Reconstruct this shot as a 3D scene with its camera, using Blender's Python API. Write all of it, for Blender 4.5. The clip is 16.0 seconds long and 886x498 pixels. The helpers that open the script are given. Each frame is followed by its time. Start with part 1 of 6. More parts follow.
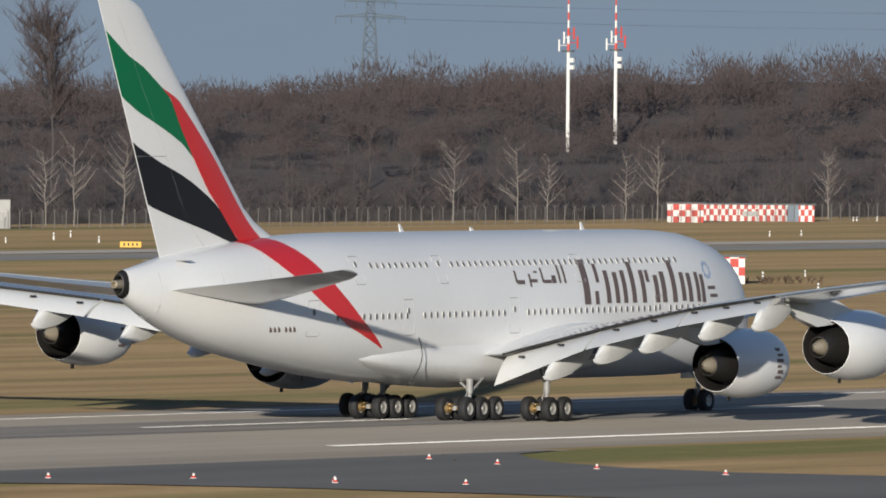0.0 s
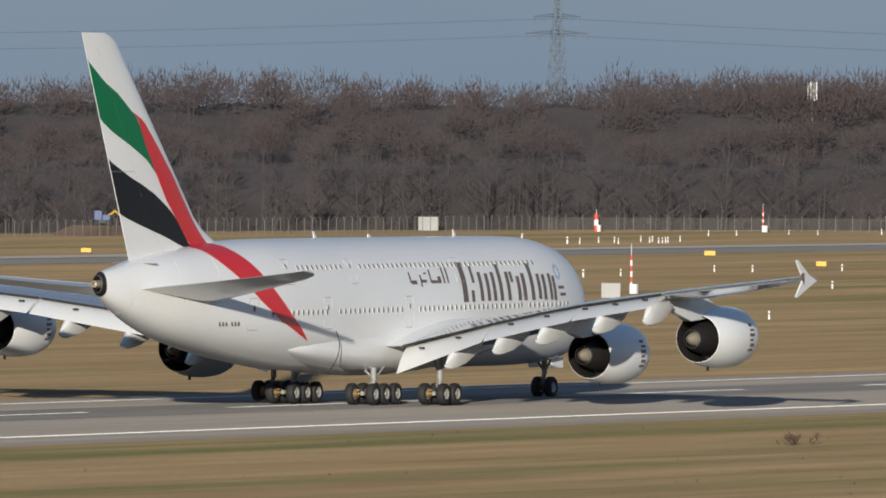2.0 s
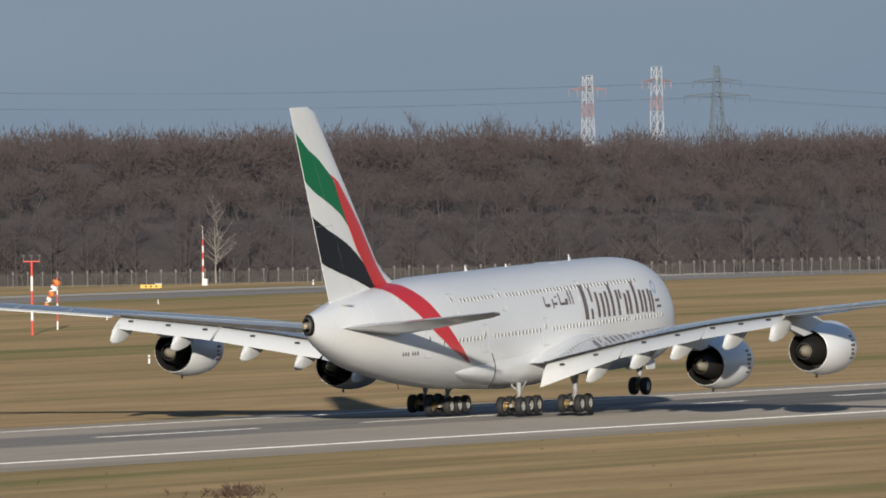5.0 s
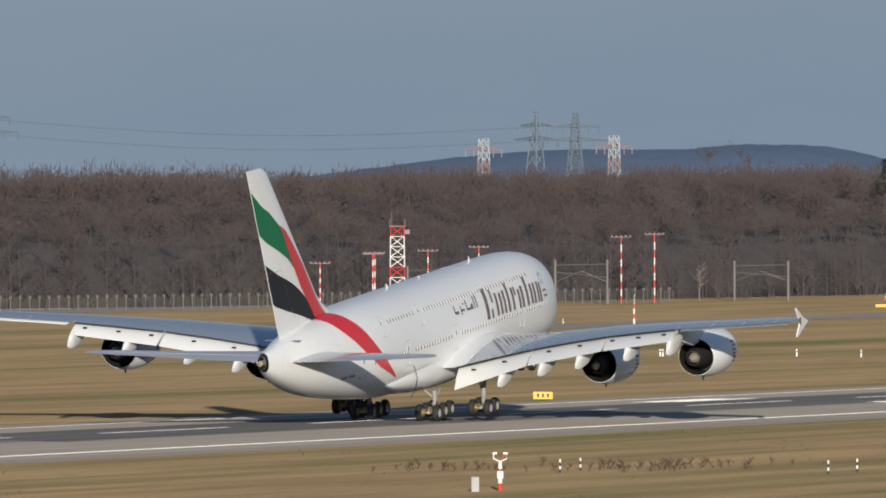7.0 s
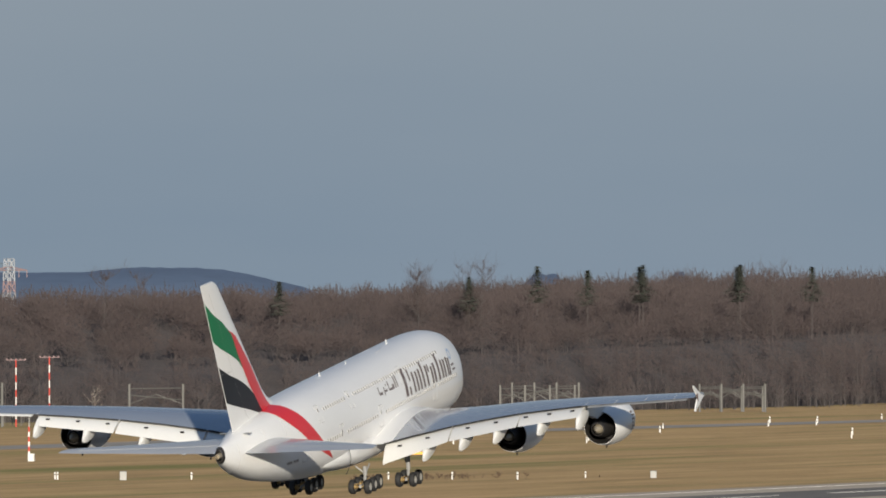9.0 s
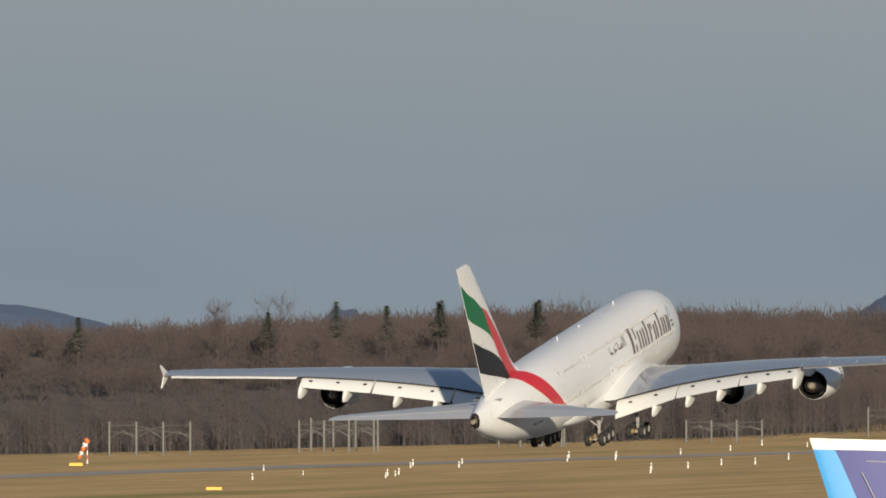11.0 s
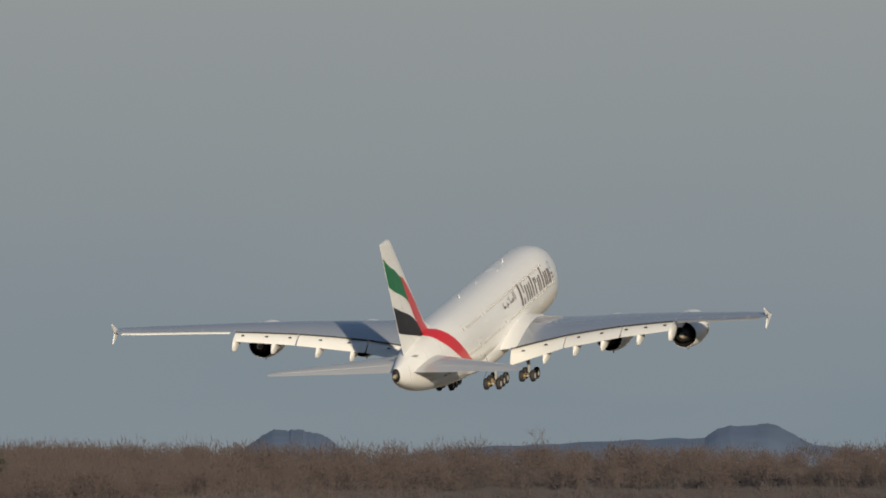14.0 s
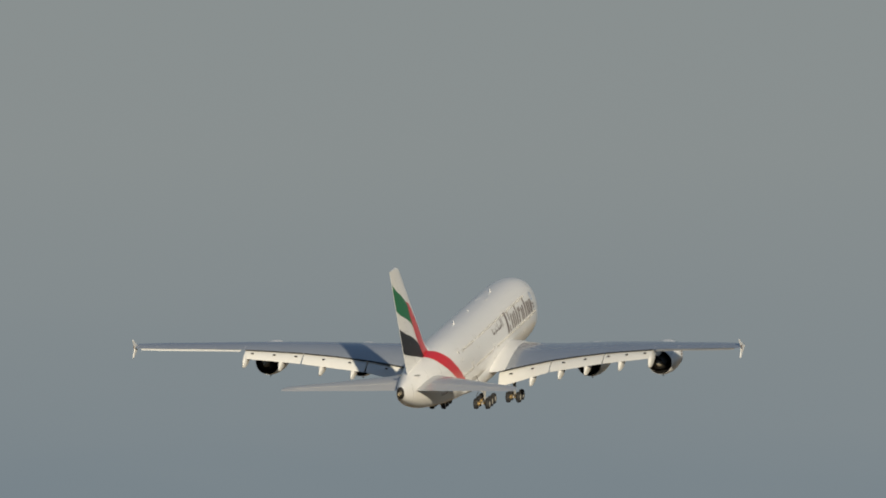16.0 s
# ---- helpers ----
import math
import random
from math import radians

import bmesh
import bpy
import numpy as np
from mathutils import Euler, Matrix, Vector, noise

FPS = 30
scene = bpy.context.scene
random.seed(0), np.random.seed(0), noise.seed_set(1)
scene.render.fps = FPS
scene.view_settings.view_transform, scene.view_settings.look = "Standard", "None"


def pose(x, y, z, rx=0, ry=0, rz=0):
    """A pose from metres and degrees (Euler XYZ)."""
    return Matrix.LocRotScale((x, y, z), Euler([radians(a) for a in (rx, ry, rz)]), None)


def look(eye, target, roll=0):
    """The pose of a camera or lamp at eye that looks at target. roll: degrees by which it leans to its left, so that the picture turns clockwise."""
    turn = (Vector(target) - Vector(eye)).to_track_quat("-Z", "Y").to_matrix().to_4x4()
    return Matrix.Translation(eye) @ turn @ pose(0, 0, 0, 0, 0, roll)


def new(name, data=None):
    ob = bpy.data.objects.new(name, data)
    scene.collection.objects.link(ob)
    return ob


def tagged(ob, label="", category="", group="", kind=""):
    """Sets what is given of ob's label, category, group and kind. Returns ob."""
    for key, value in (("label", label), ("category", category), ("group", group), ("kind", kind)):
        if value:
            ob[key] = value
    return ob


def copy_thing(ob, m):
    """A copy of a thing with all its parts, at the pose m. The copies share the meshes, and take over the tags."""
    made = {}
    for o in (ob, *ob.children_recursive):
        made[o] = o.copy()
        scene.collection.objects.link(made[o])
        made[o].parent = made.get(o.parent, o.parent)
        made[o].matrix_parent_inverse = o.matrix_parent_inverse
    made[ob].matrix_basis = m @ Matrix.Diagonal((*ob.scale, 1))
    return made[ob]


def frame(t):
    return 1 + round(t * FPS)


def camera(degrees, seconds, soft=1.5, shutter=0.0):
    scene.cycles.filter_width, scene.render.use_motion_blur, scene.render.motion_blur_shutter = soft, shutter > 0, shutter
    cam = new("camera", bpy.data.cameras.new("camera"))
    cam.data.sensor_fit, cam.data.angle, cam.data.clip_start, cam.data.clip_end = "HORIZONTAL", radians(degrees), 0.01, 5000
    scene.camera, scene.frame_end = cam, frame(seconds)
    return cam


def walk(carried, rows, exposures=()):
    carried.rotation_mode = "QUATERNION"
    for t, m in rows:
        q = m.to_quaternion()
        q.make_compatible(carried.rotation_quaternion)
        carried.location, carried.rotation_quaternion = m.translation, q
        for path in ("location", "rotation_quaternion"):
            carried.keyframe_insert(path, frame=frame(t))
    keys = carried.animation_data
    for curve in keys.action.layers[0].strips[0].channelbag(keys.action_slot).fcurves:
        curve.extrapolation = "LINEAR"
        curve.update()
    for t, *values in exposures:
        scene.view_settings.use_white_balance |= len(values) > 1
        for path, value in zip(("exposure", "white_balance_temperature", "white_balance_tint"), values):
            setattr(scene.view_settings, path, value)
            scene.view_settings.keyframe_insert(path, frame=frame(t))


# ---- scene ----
# ---------------------------------------------------------------- camera
# A long lens on a viewing terrace beside the runway; +y is the direction of take-off, the runway's centreline is x = 0.
cam = camera(3.3113, 16.0, soft=1.8)
# the slide forward between 2.5 and 6.3 s stands in for a zoom
CAMERA_ROWS = [
    (0, 446.22, -38.37, 20.65, 30.0207, -0.6940, 0.444),
    (0.3, 446.22, -38.37, 20.65, 29.5035, -0.6730, 0.348),
    (0.5, 446.22, -38.37, 20.65, 29.1169, -0.6647, 0.389),
    (1, 446.22, -38.37, 20.65, 27.8983, -0.6478, 0.373),
    (1.5, 446.22, -38.37, 20.65, 26.9076, -0.6221, 0.356),
    (2, 446.22, -38.37, 20.65, 25.8687, -0.5916, 0.374),
    (2.5, 446.22, -38.37, 20.65, 24.9096, -0.5433, 0.344),
    (3, 444.52, -34.53, 20.65, 24.3680, -0.4989, 0.020),
    (3.5, 437.68, -19.18, 20.65, 23.7905, -0.4594, -0.131),
    (4, 430.85, -3.84, 20.65, 22.9504, -0.3993, -0.367),
    (4.2, 429.65, -1.15, 20.65, 22.7921, -0.3929, -0.500),
    (6.3, 429.14, 0.00, 20.65, 20.1847, -0.3627, -0.262),
    (6.5, 429.14, 0.00, 20.65, 19.9764, -0.3430, -0.186),
    (7, 429.14, 0.00, 20.65, 19.1772, -0.2765, -0.117),
    (7.5, 429.14, 0.00, 20.65, 18.2824, -0.1972, -0.083),
    (8, 429.14, 0.00, 20.65, 17.7547, -0.0698, -0.120),
    (8.5, 429.14, 0.00, 20.65, 17.3474, 0.0554, -0.010),
    (9, 429.14, 0.00, 20.65, 16.9145, 0.1794, -0.086),
    (9.5, 429.14, 0.00, 20.65, 16.5892, 0.2736, -0.112),
    (10, 429.14, 0.00, 20.65, 16.5395, 0.3079, -0.088),
    (10.2, 429.14, 0.00, 20.65, 16.5201, 0.3104, -0.113),
    (12.3, 429.14, 0.00, 20.65, 15.1114, 0.3239, -0.021),
    (12.5, 429.14, 0.00, 20.65, 14.9589, 0.3366, -0.005),
    (13, 429.14, 0.00, 20.65, 14.5564, 0.4596, 0.023),
    (13.5, 429.14, 0.00, 20.65, 14.1993, 0.6201, -0.062),
    (14, 429.14, 0.00, 20.65, 13.8665, 0.8121, -0.032),
    (14.5, 429.14, 0.00, 20.65, 13.5325, 0.9969, -0.046),
    (15, 429.14, 0.00, 20.65, 13.2015, 1.1593, 0.006),
    (15.5, 429.14, 0.00, 20.65, 12.9941, 1.2791, 0.003),
    (16, 429.14, 0.00, 20.65, 12.7751, 1.3706, -0.005),
]


def aim(x, y, z, az, el, roll):
    a, e = radians(az), radians(el)
    eye = Vector((x, y, z))
    return look(eye, eye + 1000 * Vector((-math.sin(a) * math.cos(e), math.cos(a) * math.cos(e), math.sin(e))), roll)


walk(cam, [(t, aim(*r)) for t, *r in CAMERA_ROWS], exposures=[(0, 0.06, 5800, 10), (4.0, 0.08, 5850, 10), (8.0, 0.14, 5950, 10), (10.2, 0.16, 6350, 10), (12.5, 0.12, 6800, 10), (14.0, 0.02, 6750, 9), (16, -0.14, 6700, 7)])

# ---------------------------------------------------------------- light
SUN_AZ, SUN_EL = 158.5, 8.6
world = bpy.data.worlds.new("world")
scene.world = world
world.use_nodes = True
wn, wl = world.node_tree.nodes, world.node_tree.links
wn.clear()
w_out = wn.new("ShaderNodeOutputWorld")
w_bg = wn.new("ShaderNodeBackground")
w_sky = wn.new("ShaderNodeTexSky")
w_sky.sky_type = "NISHITA"
w_sky.sun_disc = False
w_sky.sun_elevation, w_sky.sun_rotation = radians(SUN_EL), radians(SUN_AZ)
w_sky.air_density, w_sky.dust_density, w_sky.ozone_density = 1.2, 2.0, 1.5
w_bg.inputs["Strength"].default_value = 0.13
w_co = wn.new("ShaderNodeTexCoord")
w_map = wn.new("ShaderNodeMapping")
w_map.inputs["Scale"].default_value = (9, 9, 40)
w_noise = wn.new("ShaderNodeTexNoise")
w_noise.inputs["Scale"].default_value, w_noise.inputs["Detail"].default_value = 1.6, 4
w_ramp = wn.new("ShaderNodeValToRGB")
w_ramp.color_ramp.elements[0].position, w_ramp.color_ramp.elements[1].position = 0.25, 0.8
w_ramp.color_ramp.elements[0].color = (1.44, 1.86, 2.28, 1)
w_ramp.color_ramp.elements[1].color = (1.84, 2.17, 2.46, 1)
w_mix = wn.new("ShaderNodeMix")
w_mix.data_type = "RGBA"
w_mix.inputs["Factor"].default_value = 0.95
wl.new(w_co.outputs["Generated"], w_map.inputs["Vector"])
wl.new(w_map.outputs["Vector"], w_noise.inputs["Vector"])
wl.new(w_noise.outputs["Fac"], w_ramp.inputs["Fac"])
wl.new(w_sky.outputs["Color"], w_mix.inputs["A"])
w_up = wn.new("ShaderNodeMapRange")         # thin cloud grows paler just above the horizon
w_up.inputs["From Min"].default_value, w_up.inputs["From Max"].default_value = 0.004, 0.030
w_pale = wn.new("ShaderNodeMix")
w_pale.data_type = "RGBA"
w_pale.inputs["B"].default_value = (2.08, 2.34, 2.52, 1)
w_sepb = wn.new("ShaderNodeSeparateXYZ")
wl.new(w_co.outputs["Generated"], w_sepb.inputs["Vector"])
wl.new(w_sepb.outputs["Z"], w_up.inputs["Value"])
wl.new(w_up.outputs["Result"], w_pale.inputs["Factor"])
wl.new(w_ramp.outputs["Color"], w_pale.inputs["A"])
wl.new(w_pale.outputs["Result"], w_mix.inputs["B"])
w_sep = wn.new("ShaderNodeSeparateXYZ")
w_fall = wn.new("ShaderNodeMapRange")       # pale at the horizon, clear blue overhead
w_fall.inputs["From Min"].default_value, w_fall.inputs["From Max"].default_value = 0.05, 0.5
w_mul = wn.new("ShaderNodeMix")
w_mul.data_type = "RGBA"
w_mul.inputs["B"].default_value = (0.60, 1.00, 1.72, 1)
wl.new(w_co.outputs["Generated"], w_sep.inputs["Vector"])
wl.new(w_sep.outputs["Z"], w_fall.inputs["Value"])
wl.new(w_mix.outputs["Result"], w_mul.inputs["A"])
wl.new(w_fall.outputs["Result"], w_mul.inputs["Factor"])
wl.new(w_mul.outputs["Result"], w_bg.inputs["Color"])
wl.new(w_bg.outputs["Background"], w_out.inputs["Surface"])

sun = new("sun", bpy.data.lights.new("sun", "SUN"))
sun.data.energy, sun.data.angle, sun.data.color = 5.0, radians(0.6), (1.0, 0.875, 0.69)
sun_dir = Vector((-math.sin(radians(180 - SUN_AZ)) * math.cos(radians(SUN_EL)), math.cos(radians(180 - SUN_AZ)) * math.cos(radians(SUN_EL)), -math.sin(radians(SUN_EL))))
sun.matrix_world = look((600, -400, 90), Vector((600, -400, 90)) + sun_dir)


# ---------------------------------------------------------------- materials
def mat(name, base, rough=0.6, metal=0.0, vary=0.12, scale=1.0, stretch=(1, 1, 1), bump=0.0, second=None, coat=0.0, island=0.0, space="Object"):
    """A painted or natural surface: two scales of noise shift its colour and gloss, with an optional relief."""
    m = bpy.data.materials.new(name)
    m.use_nodes = True
    n, l = m.node_tree.nodes, m.node_tree.links
    b = n["Principled BSDF"]
    b.inputs["Roughness"].default_value, b.inputs["Metallic"].default_value = rough, metal
    b.inputs["Coat Weight"].default_value = coat
    b.inputs["Coat Roughness"].default_value = 0.08
    b.inputs["Diffuse Roughness"].default_value = 1.0 if rough > 0.82 else 0.0
    co = n.new("ShaderNodeTexCoord")
    mp = n.new("ShaderNodeMapping")
    mp.inputs["Scale"].default_value = stretch
    l.new(co.outputs[space], mp.inputs["Vector"])
    big = n.new("ShaderNodeTexNoise")
    big.inputs["Scale"].default_value, big.inputs["Detail"].default_value = scale * 0.35, 5
    fine = n.new("ShaderNodeTexNoise")
    fine.inputs["Scale"].default_value, fine.inputs["Detail"].default_value = scale * 6, 6
    l.new(mp.outputs["Vector"], big.inputs["Vector"])
    l.new(mp.outputs["Vector"], fine.inputs["Vector"])
    add = n.new("ShaderNodeMath")
    add.operation = "ADD"
    l.new(big.outputs["Fac"], add.inputs[0])
    l.new(fine.outputs["Fac"], add.inputs[1])
    ramp = n.new("ShaderNodeMapRange")
    ramp.inputs["From Min"].default_value, ramp.inputs["From Max"].default_value = 0.65, 1.35
    fac = ramp.outputs["Result"]
    l.new(add.outputs[0], ramp.inputs["Value"])
    if island:
        geo = n.new("ShaderNodeNewGeometry")
        mx = n.new("ShaderNodeMix")
        mx.inputs["Factor"].default_value = island
        l.new(fac, mx.inputs["A"])
        l.new(geo.outputs["Random Per Island"], mx.inputs["B"])
        fac = mx.outputs["Result"]
    mix = n.new("ShaderNodeMix")
    mix.data_type = "RGBA"
    lo = tuple(c * (1 - vary) for c in base)
    hi = second or tuple(min(1, c * (1 + vary)) for c in base)
    mix.inputs["A"].default_value, mix.inputs["B"].default_value = (*lo, 1), (*hi, 1)
    l.new(fac, mix.inputs["Factor"])
    l.new(mix.outputs["Result"], b.inputs["Base Color"])
    if bump:
        bp = n.new("ShaderNodeBump")
        bp.inputs["Strength"].default_value, bp.inputs["Distance"].default_value = 0.6, bump
        l.new(fine.outputs["Fac"], bp.inputs["Height"])
        l.new(bp.outputs["Normal"], b.inputs["Normal"])
    return m


def checker_mat(name, a, c, size, squeeze=1.0):
    m = mat(name, a, 0.6)
    n, l = m.node_tree.nodes, m.node_tree.links
    ck = n.new("ShaderNodeTexChecker")
    ck.inputs["Scale"].default_value = 1 / size
    ck.inputs["Color1"].default_value, ck.inputs["Color2"].default_value = (*a, 1), (*c, 1)
    co = n.new("ShaderNodeTexCoord")
    mp = n.new("ShaderNodeMapping")
    mp.inputs["Location"].default_value = (0.013, 0.017, 0.011)
    mp.inputs["Scale"].default_value = (squeeze, 1, 1)
    l.new(co.outputs["Object"], mp.inputs["Vector"])
    l.new(mp.outputs["Vector"], ck.inputs["Vector"])
    l.new(ck.outputs["Color"], n["Principled BSDF"].inputs["Base Color"])
    return m


def grass_mat():
    """Winter turf: straw-coloured mown grass with greener and barer streaks along the mowing."""
    m = bpy.data.materials.new("winter grass")
    m.use_nodes = True
    n, l = m.node_tree.nodes, m.node_tree.links
    b = n["Principled BSDF"]
    b.inputs["Roughness"].default_value = 0.95
    b.inputs["Specular IOR Level"].default_value = 0.1
    b.inputs["Diffuse Roughness"].default_value = 1.0
    co = n.new("ShaderNodeTexCoord")

    def layer(scale, stretch, detail=6):
        mp = n.new("ShaderNodeMapping")
        mp.inputs["Scale"].default_value = stretch
        tx = n.new("ShaderNodeTexNoise")
        tx.inputs["Scale"].default_value, tx.inputs["Detail"].default_value, tx.inputs["Roughness"].default_value = scale, detail, 0.65
        l.new(co.outputs["Object"], mp.inputs["Vector"])
        l.new(mp.outputs["Vector"], tx.inputs["Vector"])
        return tx.outputs["Fac"]

    def blend(a, c, f, lo, hi):
        rg = n.new("ShaderNodeMapRange")
        rg.inputs["From Min"].default_value, rg.inputs["From Max"].default_value = lo, hi
        l.new(f, rg.inputs["Value"])
        mx = n.new("ShaderNodeMix")
        mx.data_type = "RGBA"
        l.new(rg.outputs["Result"], mx.inputs["Factor"])
        for k, v in (("A", a), ("B", c)):
            if isinstance(v, tuple):
                mx.inputs[k].default_value = (*v, 1)
            else:
                l.new(v, mx.inputs[k])
        return mx.outputs["Result"]

    straw = blend((0.134, 0.096, 0.050), (0.222, 0.160, 0.086), layer(0.05, (3, 0.25, 1)), 0.35, 0.65)
    green = blend((0.068, 0.070, 0.026), (0.106, 0.100, 0.041), layer(0.6, (1, 1, 1)), 0.3, 0.7)
    # the mown verge along the runway stays greener
    sep = n.new("ShaderNodeSeparateXYZ")
    l.new(co.outputs["Object"], sep.inputs["Vector"])
    ramps = []
    for x0, x1, a, c in ((30, 36, 0, 1), (44, 62, 1, 0)):
        rg = n.new("ShaderNodeMapRange")
        rg.interpolation_type = "SMOOTHSTEP"
        rg.inputs["From Min"].default_value, rg.inputs["From Max"].default_value = x0, x1
        rg.inputs["To Min"].default_value, rg.inputs["To Max"].default_value = a, c
        l.new(sep.outputs["X"], rg.inputs["Value"])
        ramps.append(rg.outputs["Result"])
    verge = n.new("ShaderNodeMath")
    verge.operation = "MULTIPLY"
    l.new(ramps[0], verge.inputs[0])
    l.new(ramps[1], verge.inputs[1])
    lean = n.new("ShaderNodeMath")
    lean.operation = "MULTIPLY_ADD"
    lean.inputs[1].default_value = 0.09
    l.new(verge.outputs[0], lean.inputs[0])
    l.new(layer(0.024, (2.2, 0.10, 1)), lean.inputs[2])
    field = blend(straw, green, lean.outputs[0], 0.50, 0.66)
    worn = blend(field, (0.105, 0.075, 0.050), layer(0.11, (1.5, 0.4, 1)), 0.60, 0.78)
    fine = layer(1.4, (1, 1, 1), 8)
    speck = blend(worn, (0.095, 0.072, 0.045), fine, 0.52, 0.85)
    l.new(speck, b.inputs["Base Color"])
    bp = n.new("ShaderNodeBump")
    bp.inputs["Strength"].default_value, bp.inputs["Distance"].default_value = 0.5, 0.12
    l.new(fine, bp.inputs["Height"])
    l.new(bp.outputs["Normal"], b.inputs["Normal"])
    return m


def fence_mat():
    m = bpy.data.materials.new("chain link")
    m.use_nodes = True
    n, l = m.node_tree.nodes, m.node_tree.links
    clear, mix = n.new("ShaderNodeBsdfTransparent"), n.new("ShaderNodeMixShader")
    b = n["Principled BSDF"]
    b.inputs["Base Color"].default_value = (0.27, 0.25, 0.22, 1)
    b.inputs["Roughness"].default_value = 0.7
    mix.inputs["Fac"].default_value = 0.14
    l.new(clear.outputs["BSDF"], mix.inputs[1])
    l.new(b.outputs["BSDF"], mix.inputs[2])
    l.new(mix.outputs["Shader"], n["Material Output"].inputs["Surface"])
    return m


WHITE = mat("aircraft white", (0.80, 0.80, 0.79), 0.32, vary=0.025, scale=0.5, coat=0.35)
WING_GREY = mat("wing grey", (0.28, 0.305, 0.345), 0.2, vary=0.06, scale=0.7, stretch=(1, 3, 1), coat=1.0)
TAIL_GREY = mat("tailplane grey", (0.46, 0.465, 0.47), 0.3, vary=0.05, scale=0.7, stretch=(1, 3, 1), coat=0.6)
FLAP_WHITE = mat("flap paint", (0.72, 0.72, 0.70), 0.38, vary=0.04, scale=0.8, coat=0.2)
RED = mat("livery red", (0.60, 0.022, 0.026), 0.35, vary=0.05, coat=0.15)
GREEN = mat("livery green", (0.003, 0.15, 0.055), 0.45, vary=0.05, coat=0.05)
BLACK = mat("livery black", (0.006, 0.007, 0.010), 0.5, vary=0.1)
BRONZE = mat("livery bronze", (0.135, 0.095, 0.085), 0.35, vary=0.06)
LINE = mat("panel line", (0.42, 0.42, 0.42), 0.6)
GLASS = mat("cabin window", (0.15, 0.15, 0.15), 0.12, vary=0.2)
FRAME = mat("window frame", (0.50, 0.48, 0.45), 0.4)
METAL = mat("bare metal", (0.50, 0.47, 0.43), 0.32, 0.9, vary=0.15)
DARK_METAL = mat("hot metal", (0.040, 0.037, 0.035), 0.5, 0.5, vary=0.25, scale=2)
PLUG = mat("exhaust plug", (0.42, 0.37, 0.28), 0.45, 0.4, vary=0.2)
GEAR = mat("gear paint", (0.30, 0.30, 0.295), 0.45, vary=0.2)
BRASS = mat("brake parts", (0.50, 0.36, 0.17), 0.4, 0.7, vary=0.3)
RUBBER = mat("tyre rubber", (0.018, 0.018, 0.019), 0.75, vary=0.3)
HUB = mat("wheel hub", (0.42, 0.41, 0.38), 0.45, 0.3, vary=0.2)
BEACON = mat("beacon red", (0.55, 0.03, 0.02), 0.3)
ASPHALT = mat("runway asphalt", (0.164, 0.147, 0.124), 0.9, vary=0.2, scale=0.35, stretch=(2.2, 0.07, 1), bump=0.01)
RUBBERED = mat("rubbered asphalt", (0.085, 0.080, 0.076), 0.85, second=(0.135, 0.125, 0.113), vary=0.35, scale=0.5, stretch=(2.5, 0.03, 1))
CONCRETE = mat("runway shoulder", (0.135, 0.119, 0.098), 0.9, vary=0.2, scale=0.3, stretch=(2, 0.08, 1))
TAXI = mat("taxiway asphalt", (0.050, 0.049, 0.049), 0.88, vary=0.25, scale=0.3, stretch=(2, 0.1, 1))
TAXI_FAR = mat("weathered taxiway", (0.10, 0.097, 0.094), 0.9, vary=0.25, scale=0.3, stretch=(2, 0.1, 1))
TAXI_PALE = mat("pale taxiway", (0.18, 0.172, 0.164), 0.9, vary=0.2, scale=0.3, stretch=(2, 0.1, 1))
PAINT = mat("runway paint", (0.72, 0.70, 0.66), 0.9, vary=0.15, scale=1.5)
GRASS = grass_mat()
CHAIN = fence_mat()
POST = mat("fence post", (0.18, 0.168, 0.152), 0.7, vary=0.2)
SIGN_YELLOW = mat("sign yellow", (0.80, 0.42, 0.012), 0.5, vary=0.06)
SIGN_BLACK = mat("sign black", (0.02, 0.02, 0.02), 0.6)
MARK_WHITE = mat("marker white", (0.80, 0.78, 0.74), 0.6, vary=0.1)
MARK_RED = mat("marker red", (0.60, 0.055, 0.03), 0.55, vary=0.12)
ORANGE = mat("safety orange", (0.75, 0.20, 0.04), 0.6, vary=0.12)
STEEL = mat("galvanised steel", (0.115, 0.112, 0.105), 0.6, 0.2, vary=0.2)
# haze of the distance is mixed into these three colours
STEEL_FAR = mat("far steel in haze", (0.14, 0.175, 0.215), 0.8, vary=0.1)
FAR_RED = mat("far red in haze", (0.31, 0.22, 0.22), 0.8, vary=0.1)
FAR_WHITE = mat("far white in haze", (0.36, 0.38, 0.41), 0.8, vary=0.1)
BOX_GREY = mat("cabinet grey", (0.38, 0.375, 0.355), 0.6, vary=0.12)
ROOF_GREY = mat("roof felt", (0.13, 0.13, 0.13), 0.8, vary=0.2)
DOOR_BLUE = mat("door blue", (0.10, 0.14, 0.19), 0.5)
MACHINE_BLUE = mat("machine blue", (0.03, 0.06, 0.17), 0.5)
MACHINE_YELLOW = mat("machine yellow", (0.52, 0.32, 0.03), 0.5)
CHECK = checker_mat("red white checks", (0.78, 0.74, 0.70), (0.50, 0.045, 0.03), 0.82)
# checks squeezed sideways so the wall looks foreshortened in the camera's view
CHECK_SQUEEZED = checker_mat("squeezed red white checks", (0.74, 0.70, 0.66), (0.46, 0.045, 0.035), 0.82, 1.6)
# bark and twig tones are greyed to take in some haze over the wood
BARK = mat("forest bark", (0.085, 0.076, 0.075), 0.95, vary=0.12, scale=0.3, second=(0.105, 0.092, 0.089), island=0.2)
